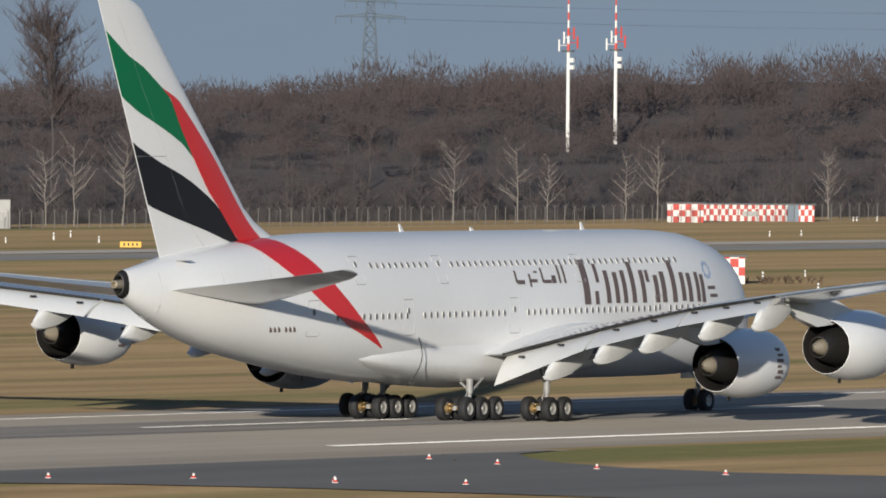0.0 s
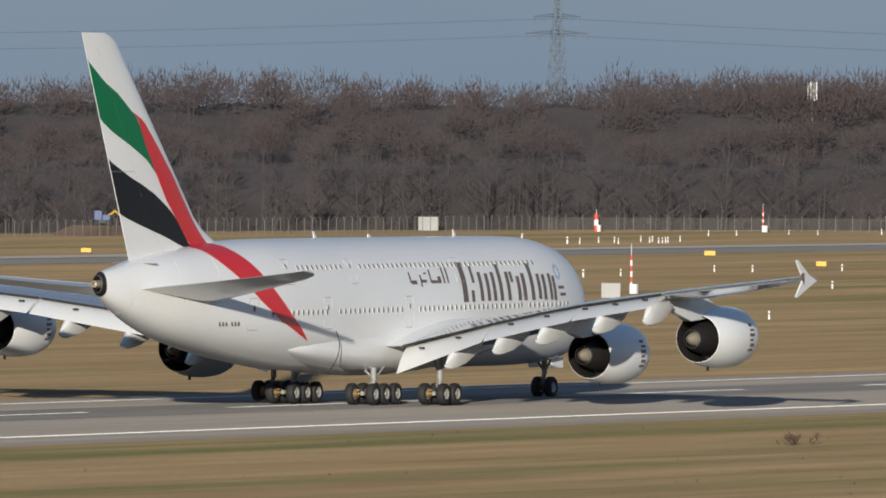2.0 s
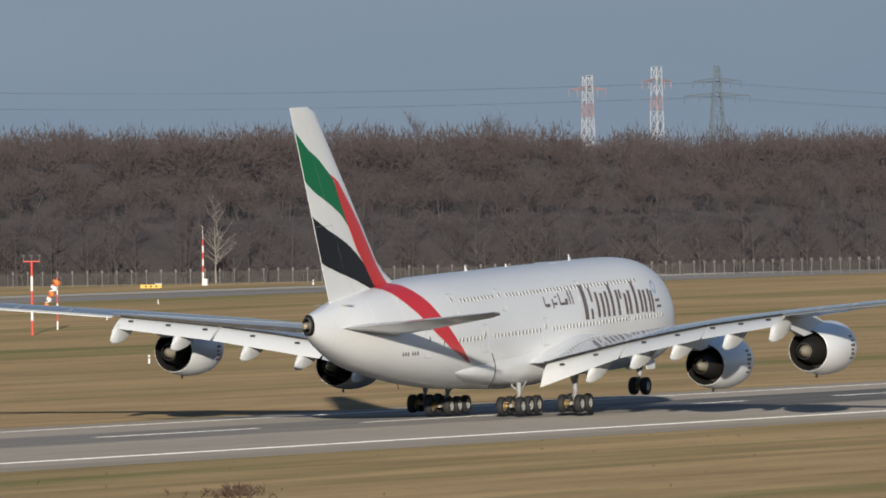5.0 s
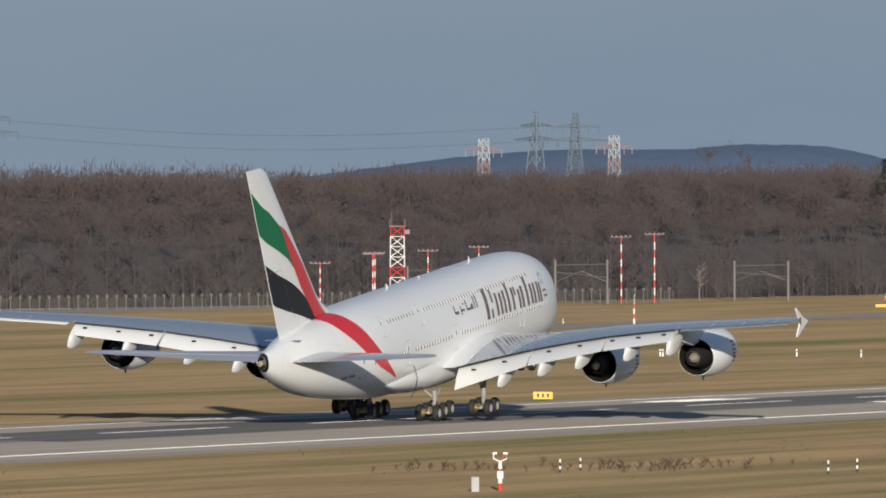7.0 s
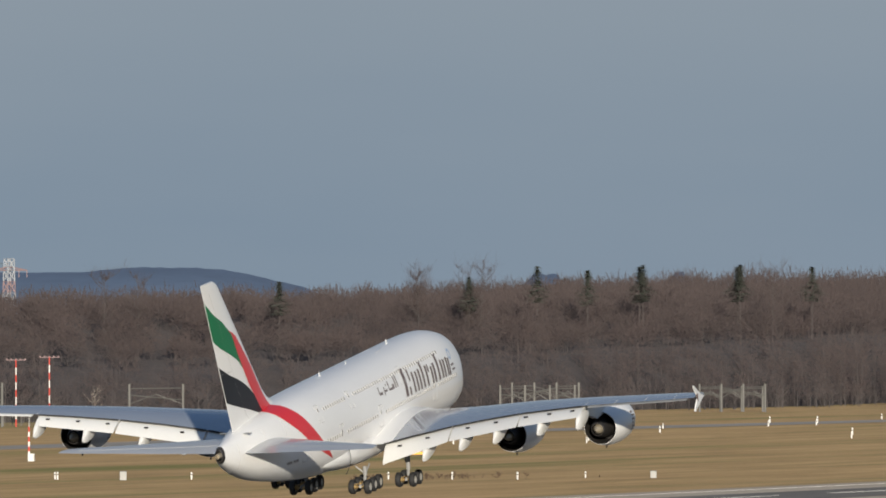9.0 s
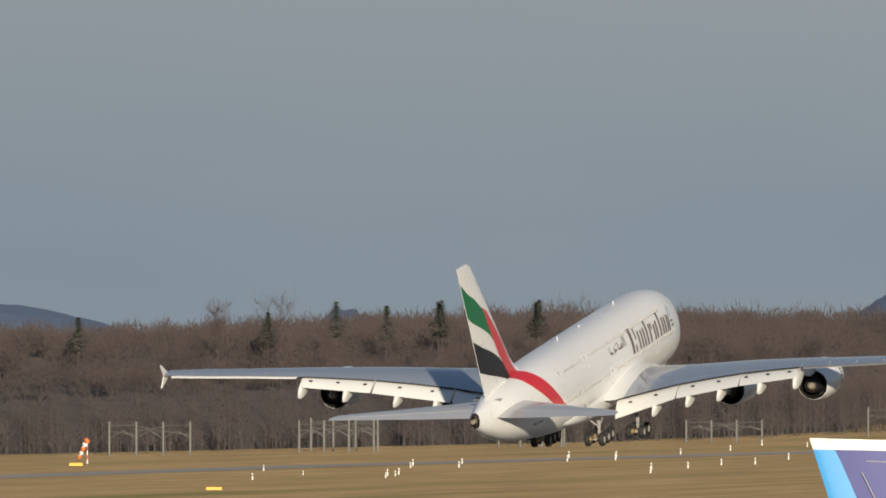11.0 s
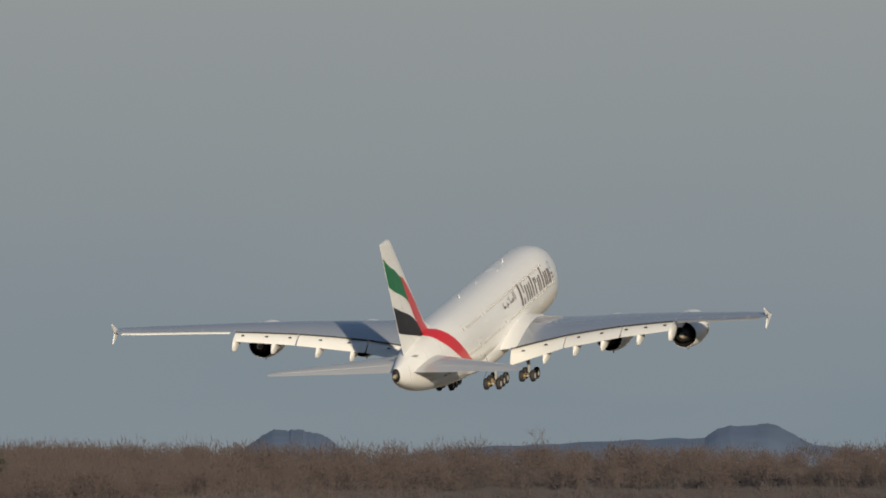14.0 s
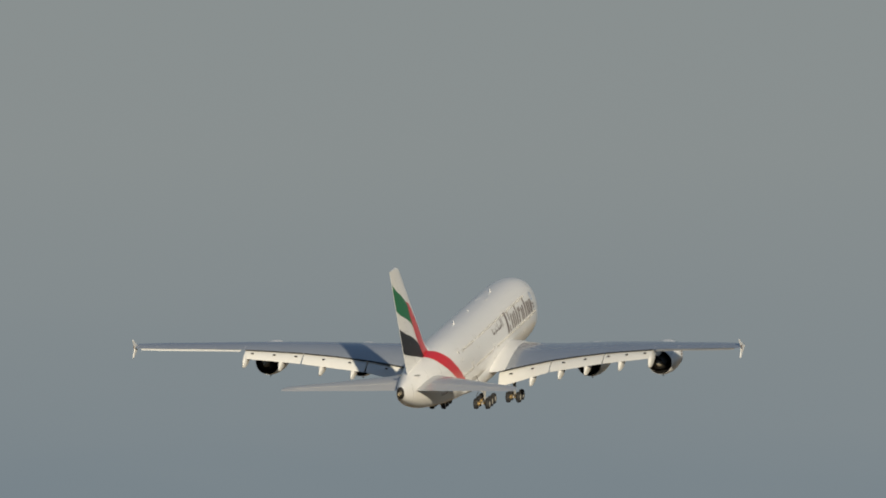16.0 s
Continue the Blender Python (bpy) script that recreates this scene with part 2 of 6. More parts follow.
TWIG = mat("forest twigs", (0.094, 0.080, 0.080), 0.95, vary=0.14, scale=0.32, second=(0.146, 0.111, 0.105), island=0.12)


def let_through(m, share):
    """Mixes in translucency, added so that lit and shaded twig faces contrast less."""
    n, l = m.node_tree.nodes, m.node_tree.links
    tr, mix = n.new("ShaderNodeBsdfTranslucent"), n.new("ShaderNodeMixShader")
    b = n["Principled BSDF"]
    l.new(b.inputs["Base Color"].links[0].from_socket, tr.inputs["Color"])
    mix.inputs["Fac"].default_value = share
    l.new(b.outputs["BSDF"], mix.inputs[1])
    l.new(tr.outputs["BSDF"], mix.inputs[2])
    l.new(mix.outputs["Shader"], n["Material Output"].inputs["Surface"])


let_through(TWIG, 0.4)
BIRCH = mat("birch bark", (0.27, 0.245, 0.215), 0.85, vary=0.35, scale=1.2)
BIRCH_TWIG = mat("birch twigs", (0.15, 0.118, 0.105), 0.9, vary=0.3, island=0.4)
# this dark tone stands in for shade between the stems
WOOD_SHADE = mat("wood interior shade", (0.032, 0.028, 0.028), 1.0, vary=0.2, scale=0.35, stretch=(1, 1, 0.7), bump=0.3, second=(0.048, 0.040, 0.039))
NEEDLE = mat("pine needles", (0.050, 0.058, 0.045), 0.9, vary=0.4, island=0.4)
SCRUB = mat("dry scrub", (0.085, 0.056, 0.038), 0.95, vary=0.4, island=0.5)
# blue of the haze before the hills is painted into their colour
HILL = mat("distant hill in haze", (0.135, 0.185, 0.265), 0.8, vary=0.14, scale=0.02)
NAVY = mat("tail blue", (0.030, 0.040, 0.22), 0.5, vary=0.10, scale=1.0)
SKY_BLUE = mat("tail light blue", (0.07, 0.34, 0.72), 0.45, vary=0.05)
RUBBER_DARK = mat("touchdown rubber", (0.036, 0.035, 0.035), 0.85, vary=0.5, scale=0.5, stretch=(2.5, 0.02, 1), second=(0.085, 0.08, 0.076))


# ---------------------------------------------------------------- mesh helpers
class Build:
    """Collects vertices and faces of one mesh."""

    def __init__(self):
        self.v, self.f, self.m = [], [], []

    def add(self, verts, faces, mi=0):
        o = len(self.v)
        self.v += [tuple(p) for p in verts]
        self.f += [tuple(i + o for i in q) for q in faces]
        self.m += [mi] * len(faces)
        return self

    def box(self, c, s, bevel=0.0, turn=0.0, mi=0):
        hx, hy, hz = s[0] / 2, s[1] / 2, s[2] / 2
        if bevel <= 0:
            ring = [(-hx, -hy), (hx, -hy), (hx, hy), (-hx, hy)]
        else:
            b = min(bevel, hx * 0.9, hy * 0.9)
            ring = [(-hx + b, -hy), (hx - b, -hy), (hx, -hy + b), (hx, hy - b), (hx - b, hy), (-hx + b, hy), (-hx, hy - b), (-hx, -hy + b)]
        k = len(ring)
        ct, st = math.cos(turn), math.sin(turn)
        pts = [(c[0] + x * ct - y * st, c[1] + x * st + y * ct, c[2] + z) for z in (-hz, hz) for x, y in ring]
        faces = [tuple(range(k))[::-1], tuple(range(k, 2 * k))] + [(i, (i + 1) % k, k + (i + 1) % k, k + i) for i in range(k)]
        return self.add(pts, faces, mi)

    def tube(self, pts, radii, n=8, caps=True, mi=0):
        """A tube through the points, with a radius at each."""
        pts = [Vector(p) for p in pts]
        rings = []
        for i, p in enumerate(pts):
            d = (pts[min(i + 1, len(pts) - 1)] - pts[max(i - 1, 0)]).normalized()
            a = d.cross(Vector((0, 0, 1)) if abs(d.z) < 0.9 else Vector((1, 0, 0))).normalized()
            b = d.cross(a)
            rings.append([p + radii[i] * (math.cos(2 * math.pi * k / n) * a + math.sin(2 * math.pi * k / n) * b) for k in range(n)])
        return self.loft(rings, True, caps, mi)

    def loft(self, rings, closed=True, caps=False, mi=0):
        n = len(rings[0])
        verts = [p for r in rings for p in r]
        faces = []
        for i in range(len(rings) - 1):
            for k in range(n if closed else n - 1):
                a, b = i * n + k, i * n + (k + 1) % n
                faces.append((a, b, b + n, a + n))
        if caps:
            faces += [tuple(range(n))[::-1], tuple(range((len(rings) - 1) * n, len(rings) * n))]
        return self.add(verts, faces, mi)

    def lathe(self, centre, axis, profile, n=24, mi=0):
        """profile: (distance along axis, radius)."""
        ax = Vector(axis).normalized()
        a = ax.cross(Vector((0, 0, 1)) if abs(ax.z) < 0.9 else Vector((1, 0, 0))).normalized()
        b = ax.cross(a)
        c = Vector(centre)
        return self.loft([[c + d * ax + r * (math.cos(2 * math.pi * k / n) * a + math.sin(2 * math.pi * k / n) * b) for k in range(n)] for d, r in profile], mi=mi)

    def mesh(self, name, materials, smooth=True):
        me = bpy.data.meshes.new(name)
        me.from_pydata(self.v, [], self.f)
        for m in materials if isinstance(materials, (list, tuple)) else [materials]:
            me.materials.append(m)
        me.polygons.foreach_set("material_index", self.m)
        bm = bmesh.new()
        bm.from_mesh(me)
        bmesh.ops.recalc_face_normals(bm, faces=bm.faces)
        bm.to_mesh(me)
        bm.free()
        if smooth:
            me.polygons.foreach_set("use_smooth", [True] * len(me.polygons))
            sharp = bmesh.new()
            sharp.from_mesh(me)
            for e in sharp.edges:
                e.smooth = not (len(e.link_faces) == 2 and e.calc_face_angle(0) > radians(40))
            sharp.to_mesh(me)
            sharp.free()
        return me


def part(name, b, material, parent, label="", smooth=True):
    ob = new(name, b.mesh(name, material, smooth) if isinstance(b, Build) else b)
    ob.parent = parent
    if label:
        ob["label"] = label
    return ob


def thing(name, label, category, group="", kind=""):
    return tagged(new(name), label, category, group, kind)


def solid(name, b, material, label="", category="", group="", kind="", smooth=True):
    return tagged(new(name, b.mesh(name, material, smooth)), label, category, group, kind)


# ---------------------------------------------------------------- ground and runway
GZ = -0.42


def ground_z(x):
    a = abs(x)
    return -0.0133 * a if a <= 30 else GZ


def strip(x0, x1, y0, y1, lift, cuts=()):
    """A flat strip that follows the cambered cross-section."""
    xs = sorted({x0, x1, *[c for c in (-30, -22.5, 0, 22.5, 30) if x0 < c < x1]})
    b = Build()
    v = [(x, y, ground_z(x) + lift) for y in (y0, y1) for x in xs]
    n = len(xs)
    return b.add(v, [(i, i + 1, n + i + 1, n + i) for i in range(n - 1)])


gx = [-7000, -3000, -1500, -800, -400, -200, -100, -30.5, -30, 0, 30, 30.5, 60, 120, 400, 1500, 7000]
gy = [-4000, -500, 0, 400, 700, 1000, 1400, 1800, 2200, 2600, 3000, 3500, 4200, 5200, 9000]
g = Build()
g.add([(x, y, ground_z(x) - (0.06 if abs(x) <= 30 else 0)) for y in gy for x in gx],
      [(j * len(gx) + i, j * len(gx) + i + 1, (j + 1) * len(gx) + i + 1, (j + 1) * len(gx) + i) for j in range(len(gy) - 1) for i in range(len(gx) - 1)])
ground = solid("ground", g, GRASS, "dry straw-coloured winter airfield grass with green streaks", "ground", kind="structure", smooth=False)

runway = solid("runway", strip(-27, 27, -900, 3150, 0.0), ASPHALT, "long grey asphalt runway darkened by tyre rubber", "runway", kind="structure", smooth=False)
part("rubber_band", strip(-9, 6, -900, 2900, 0.012), RUBBERED, runway, "dark rubber deposits along the wheel tracks", smooth=False)
part("touchdown_rubber", strip(-11, 8.5, 1120, 2050, 0.018), RUBBER_DARK, runway, "black tyre marks of the touchdown zone", smooth=False)
part("shoulder", strip(27, 31, -900, 3150, 0.008), CONCRETE, runway, smooth=False)
part("shoulder", strip(-31, -27, -900, 3150, 0.008), CONCRETE, runway, smooth=False)
part("edge_line", strip(22.05, 22.95, 683, 3100, 0.024), PAINT, runway, "white painted edge line", smooth=False)
part("edge_line", strip(-22.9, -22.0, -600, 3100, 0.024), PAINT, runway, "white painted edge line", smooth=False)
dash = strip(-0.32, 0.32, 0, 30, 0.026)
dash_mesh = dash.mesh("centre_dash", PAINT, False)
for k in range(52):
    part("centre_dash", dash_mesh, None, runway).matrix_basis = pose(0, 100 + 50 * k, 0)
touch = strip(-1.5, 1.5, 0, 22.5, 0.026).mesh("touchdown_bar", PAINT, False)
for y in (1330, 1480, 1630, 1810):
    for x in (-14, -10.5, 7.5, 11):
        part("touchdown_bar", touch, None, runway).matrix_basis = pose(x, y, -0.0133 * abs(x) + 0.0)


def flat_road(name, pts, width, material, label, lift=0.03):
    """A paved strip along a line of points."""
    b = Build()
    v = []
    for i, p in enumerate(pts):
        p = Vector((*p, 0))
        d = (Vector((*pts[min(i + 1, len(pts) - 1)], 0)) - Vector((*pts[max(i - 1, 0)], 0))).normalized()
        s = Vector((d.y, -d.x, 0))
        for e in (-width / 2, width / 2):
            q = p + s * e
            v.append((q.x, q.y, GZ + lift))
    b.add(v, [(2 * i, 2 * i + 1, 2 * i + 3, 2 * i + 2) for i in range(len(pts) - 1)])
    return solid(name, b, material, label, "taxiway", kind="structure", smooth=False)


b = Build()
edge_far = [(34, 688), (36.5, 679), (40.5, 673), (46, 666), (54, 659.2), (63, 655.2), (75, 655.2), (90, 659), (150, 674), (260, 700)]
edge_near = [(34, 560), (35, 588), (38, 602), (43, 609), (52, 613), (62, 613.5), (78, 611), (95, 607), (150, 596), (260, 575)]
b.add([(x, y, GZ + 0.05) for x, y in edge_far + edge_near], [(i, i + 1, 11 + i, 10 + i) for i in range(9)])
solid("taxiway_near", b, TAXI, "dark asphalt exit taxiway joining the runway", "taxiway", kind="structure", smooth=False)
part("shoulder", strip(31, 34, 540, 690, 0.008), CONCRETE, runway, smooth=False)
flat_road("taxiway_far", [(-410, -400), (-410, 1500), (-412, 2000), (-405, 2800), (-430, 3300)], 24, TAXI_FAR, "dark far parallel taxiway in the grass", 0.03)
flat_road("taxiway_far_edge", [(-432, -400), (-432, 1500), (-434, 2000), (-428, 2300)], 13, TAXI_PALE, "pale concrete strip beside the far taxiway", 0.05)
flat_road("taxiway_middle", [(-235, 1800), (-255, 2010), (-262, 2300), (-235, 2900), (-170, 3150)], 16, TAXI_FAR, "dark service road across the grass", 0.03)

# ---------------------------------------------------------------- the airliner
# Its own space: x to its right, y forward, z up; the origin is on the ground below the main gear. Stations s count metres aft from the nose's datum: y = 36 - s.
airliner = thing("airliner", "white double-deck airliner with green, black and red fin stripes", "airliner")
STATIONS = [(-1.5, 5.15, 5.35, 0.05), (-1.2, 4.3, 6.3, 0.75), (-0.5, 3.65, 7.45, 1.45), (0.8, 3.05, 8.75, 2.2), (2.2, 2.7, 9.65, 2.72), (4.0, 2.45, 10.25, 3.08), (6.8, 2.3, 10.75, 3.42), (11, 2.22, 10.95, 3.57),
            (18, 2.2, 10.97, 3.57), (28, 2.2, 10.95, 3.57), (38, 2.2, 10.92, 3.57), (44, 2.3, 10.9, 3.55), (49, 2.72, 10.86, 3.40), (53, 3.2, 10.72, 3.10), (57, 3.78, 10.48, 2.68), (61, 4.5, 10.12, 2.18), (64.4, 5.40, 9.68, 1.60), (67.8, 6.58, 9.10, 0.86), (69.3, 7.26, 8.86, 0.48)]


def section(s):
    """Bottom, top and half width of the fuselage at station s, eased between the stations."""
    k = 0
    while k < len(STATIONS) - 2 and STATIONS[k + 1][0] < s:
        k += 1
    p = [STATIONS[max(0, min(len(STATIONS) - 1, k + j))] for j in (-1, 0, 1, 2)]
    h = p[2][0] - p[1][0]
    t = max(0.0, min(1.0, (s - p[1][0]) / h))
    out = []
    for c in (1, 2, 3):
        m1 = (p[2][c] - p[0][c]) / max(1e-6, p[2][0] - p[0][0]) * h
        m2 = (p[3][c] - p[1][c]) / max(1e-6, p[3][0] - p[1][0]) * h
        d = p[2][c] - p[1][c]
        if d == 0:
            m1 = m2 = 0
        else:
            m1, m2 = [max(-3 * abs(d), min(3 * abs(d), q)) if q * d > 0 else 0 for q in (m1, m2)]
        out.append((2 * t ** 3 - 3 * t * t + 1) * p[1][c] + (t ** 3 - 2 * t * t + t) * m1 + (3 * t * t - 2 * t ** 3) * p[2][c] + (t ** 3 - t * t) * m2)
    return out


def waist(s, zb, zt):
    return zb + (zt - zb) * 0.40


def hull(s, z):
    """Half width of the fuselage at station s and height z."""
    zb, zt, w = section(s)
    zc = waist(s, zb, zt)
    q = (z - zc) / (zt - zc) if z > zc else (zc - z) / (zc - zb)
    return w * max(0.0, 1 - min(1.0, abs(q)) ** 2.25) ** (1 / 2.25)


def hull_ring(s, n=48):
    zb, zt, w = section(s)
    zc = waist(s, zb, zt)
    ring = []
    for k in range(n):
        a = 2 * math.pi * k / n
        c, d = math.cos(a), math.sin(a)
        x = w * math.copysign(abs(c) ** (2 / 2.25), c)
        z = zc + (zt - zc if d > 0 else zc - zb) * math.copysign(abs(d) ** (2 / 2.25), d)
        ring.append((x, 36 - s, z))
    return ring


STOPS = [-1.5, -1.45, -1.35, -1.2, -0.9, -0.5, 0.1, 0.8, 1.5, 2.2, 3.1, 4.0, 5.3, 6.8, 8.8, 11] + list(range(13, 69)) + [68.7, 69.3]
b = Build()
b.loft([hull_ring(s) for s in STOPS])
b.add(hull_ring(-1.5), [tuple(range(48))])
part("fuselage", b, WHITE, airliner, "glossy white double-deck fuselage")

# belly fairing between the wings
b = Build()
fair = []
for s in [16, 17.5, 19.5, 22, 26, 30, 34, 38, 40.5, 42.4, 44.5, 46.5, 48]:
    u = (s - 16) / 32
    grow = math.sin(math.pi * min(1, max(0, u))) ** 0.45 if 0 < u < 1 else 0.0
    zb, zt, w = section(s)
    ring = []
    for k in range(40):
        a = 2 * math.pi * k / 40
        x = (0.93 * hull(s, 3.9) + 0.50 * grow) * math.copysign(abs(math.cos(a)) ** 0.82, math.cos(a))
        z = 3.75 + (2.1 if math.sin(a) > 0 else 0.75 + 1.2 * grow) * (0.25 + 0.75 * grow) * math.copysign(abs(math.sin(a)) ** 0.7, math.sin(a))
        ring.append((x, 36 - s, z))
    fair.append(ring)
b.loft(fair, True, True)
part("belly_fairing", b, WHITE, airliner, "white belly fairing")


def surf_patch(left, right, surface, n=26, m=14, lift=0.02, aft=None, rise=0.0):
    """A painted band between two edge lines of (station, z), laid on a surface x(station, z), on both sides."""
    def along(line, t):
        seg = [math.dist(line[i], line[i + 1]) for i in range(len(line) - 1)]
        total = sum(seg) or 1
        d = t * total
        for i, q in enumerate(seg):
            if d <= q or i == len(seg) - 1:
                k = d / q if q else 0
                return [line[i][c] + k * (line[i + 1][c] - line[i][c]) for c in (0, 1)]
            d -= q
    bb = Build()
    for side in (1, -1):
        v = []
        for i in range(n + 1):
            p, q = along(left, i / n), along(right, i / n)
            for j in range(m + 1):
                s, z = [p[c] + (q[c] - p[c]) * j / m for c in (0, 1)]
                if aft:
                    s = min(s, aft(z) - 0.01)
                v.append((side * (surface(s, z) + lift), 36 - s, z + rise))
        bb.add(v, [(i * (m + 1) + j, i * (m + 1) + j + 1, (i + 1) * (m + 1) + j + 1, (i + 1) * (m + 1) + j) for i in range(n) for j in range(m)])
    return bb


# fin
FIN_TE0, FIN_TE1 = (65.0, 9.0), (72.2, 24.1)
FIN_LE1 = (67.95, 24.1)


def fin_edges(z):
    t = (z - 9.0) / 15.1
    te = FIN_TE0[0] + (FIN_TE1[0] - FIN_TE0[0]) * t
    le = FIN_LE1[0] - (24.05 - z) * 1.005
    le -= 1.35 * max(0.0, (12.4 - z) / 1.6) ** 2           # dorsal fillet
    le += 0.9 * max(0.0, (z - 23.5) / 0.6) ** 2            # rounded tip
    return le, te


def fin_half(s, z):
    le, te = fin_edges(z)
    c = te - le
    u = min(1.0, max(0.0, (s - le) / c))
    t = 0.075 * min(c, 9.0)
    return 5 * t * (0.2969 * math.sqrt(u) - 0.126 * u - 0.3516 * u * u + 0.2843 * u ** 3 - 0.1015 * u ** 4) * 1.0 + 0.012


b = Build()
rings = []
for z in [9.0, 9.6, 10.2, 10.8, 11.5, 12.3, 13.2, 14.5, 16, 17.5, 19, 20.5, 22, 23, 23.5, 23.8, 24.0, 24.1]:
    le, te = fin_edges(z)
    us = [0, 0.004, 0.015, 0.035, 0.07, 0.12, 0.2, 0.3, 0.42, 0.55, 0.68, 0.8, 0.9, 1.0]
    r = [(fin_half(le + u * (te - le), z) - 0.012 * (1 - u) if u else 0.0, 36 - (le + u * (te - le)), z) for u in us]
    r += [(-x, y, zz) for x, y, zz in r[::-1][:-1]]
    rings.append(r)
b.loft(rings, True, True)
fin = part("fin", b, WHITE, airliner, "tall white fin")
GREEN_UP = [(72.99, 23.56), (71.41, 22.35), (69.15, 20.94), (67.5, 20.25), (65.68, 19.17), (64.7, 18.51), (63.61, 16.93), (62.3, 15.21)]
GREEN_LOW = [(72.91, 23.39), (72.44, 21.89), (71.66, 20.05), (70.3, 18.94), (67.97, 17.76), (65.34, 16.79), (63.45, 15.98), (62.3, 15.17)]
BLACK_UP = [(69.97, 16.95), (68.31, 15.98), (65.68, 14.93), (63.79, 14.33), (62.27, 13.77), (60.75, 13.06), (59.45, 12.35), (58.6, 11.58), (57.59, 10.69), (56.52, 10.12)]
BLACK_LOW = [(69.89, 16.85), (69.19, 15.21), (68.41, 13.6), (67.5, 12.83), (66, 12.3), (63.74, 11.73), (60.71, 11.05), (58.42, 10.45), (56.36, 10.01)]
RED_LEFT = [(65.61, 19.1), (64.7, 18.51), (63.61, 16.86), (62.22, 15.1), (60.68, 13.34), (59.6, 12.46), (58.6, 11.58), (57.59, 10.69), (56.59, 10.16), (55.98, 9.83)]
RED_RIGHT = [(65.38, 19.03), (63.95, 18.51), (61.88, 16.86), (59.81, 15.1), (58.03, 13.34), (57.1, 12.45), (56.24, 11.64), (55.31, 10.93), (54.31, 10.36), (53.38, 9.93)]
SASH_UP = [(54.9, 10.61), (54.3, 10.44), (53.5, 9.91), (52.61, 9.28), (51.79, 8.57), (50.53, 7.5), (48.59, 6), (45.96, 4.3)]
SASH_LOW = [(57.8, 10.41), (57.3, 10.15), (56.37, 9.43), (55.57, 8.87), (54.7, 8.34), (53.81, 7.77), (52.33, 6.81), (49.88, 5.55), (45.97, 4.23)]
part("green_stripe", surf_patch(GREEN_UP, GREEN_LOW, fin_half, aft=lambda z: fin_edges(z)[1]), GREEN, fin, "curved green stripe")
part("black_stripe", surf_patch(BLACK_UP, BLACK_LOW, fin_half, aft=lambda z: fin_edges(z)[1]), BLACK, fin, "curved black stripe")
part("red_stripe", surf_patch(RED_LEFT, RED_RIGHT, fin_half, lift=0.03), RED, fin, "curved red stripe")
part("red_sash", surf_patch(SASH_UP, SASH_LOW, hull, 60, 24, 0.03, rise=0.035), RED, airliner, "red sash running down to a point")
# rudder lines
b = Build()
for side in (1, -1):
    pts = []
    for z in [9.8 + 0.7 * k for k in range(20)]:
        le, te = fin_edges(z)
        s = te - 0.33 * (te - le)
        pts.append((side * (fin_half(s, z) + 0.012), 36 - s, z))
    b.tube(pts, [0.010] * len(pts), 4)
    for z in (15.25,):
        le, te = fin_edges(z)
        b.tube([(side * (fin_half(s, z) + 0.015), 36 - s, z) for s in (te - 0.05, te - 0.33 * (te - le))], [0.02, 0.02], 4)
part("rudder_line", b, LINE, fin)


def wing_section(le, te, y, z_le, z_te, thick, n=14):
    """An aerofoil ring at span y between the leading and trailing edge."""
    us = [0.5 * (1 - math.cos(math.pi * k / n)) for k in range(n + 1)]
    up, low = [], []
    c = te - le
    for u in us:
        t = 5 * thick * (0.2969 * math.sqrt(u) - 0.126 * u - 0.3516 * u * u + 0.2843 * u ** 3 - 0.1030 * u ** 4)
        zc = z_le + (z_te - z_le) * u + 0.018 * c * math.sin(math.pi * u)
        up.append((y, 36 - (le + c * u), zc + t))
        low.append((y, 36 - (le + c * u), zc - t))
    return up + low[::-1][1:-1]


# span, leading edge, trailing edge (flaps in), z of both, thickness
WING = [(2.6, 18.3, 34.4, 4.35, 3.75, 2.1), (4.6, 20.0, 34.6, 4.5, 3.85, 1.95), (8.0, 22.7, 35.2, 4.80, 4.6, 1.55), (12.1, 25.8, 36.2, 5.35, 5.45, 1.25), (16, 28.6, 37.6, 5.95, 6.15, 1.02), (19.8, 31.3, 39.1, 6.5, 6.75, 0.88),
        (24, 34.3, 40.7, 7.0, 7.25, 0.74), (27.0, 36.45, 42.1, 7.35, 7.6, 0.66), (32, 40.05, 44.9, 7.88, 8.1, 0.52), (36.5, 43.3, 47.3, 8.4, 8.5, 0.42), (39.6, 45.7, 49.0, 8.72, 8.82, 0.30)]
TE_FLAP = [(4.7, 35.6, 2.0, 36.2), (12.1, 38.0, 4.25, 34.9), (19.8, 40.9, 5.72, 38.0), (26.8, 43.4, 6.72, 40.6)]


def wing_at(y):
    for a, c in zip(WING, WING[1:]):
        if y <= c[0]:
            t = (y - a[0]) / (c[0] - a[0])
            return [p + (q - p) * t for p, q in zip(a, c)]
    return list(WING[-1])


def flap_at(y):
    for a, c in zip(TE_FLAP, TE_FLAP[1:]):
        if y <= c[0] or c is TE_FLAP[-1]:
            t = (y - a[0]) / (c[0] - a[0])
            return a[1] + (c[1] - a[1]) * t, a[2] + (c[2] - a[2]) * t


def mirror(rings, side):
    return [[(side * x, y, z) for x, y, z in r] for r in rings]


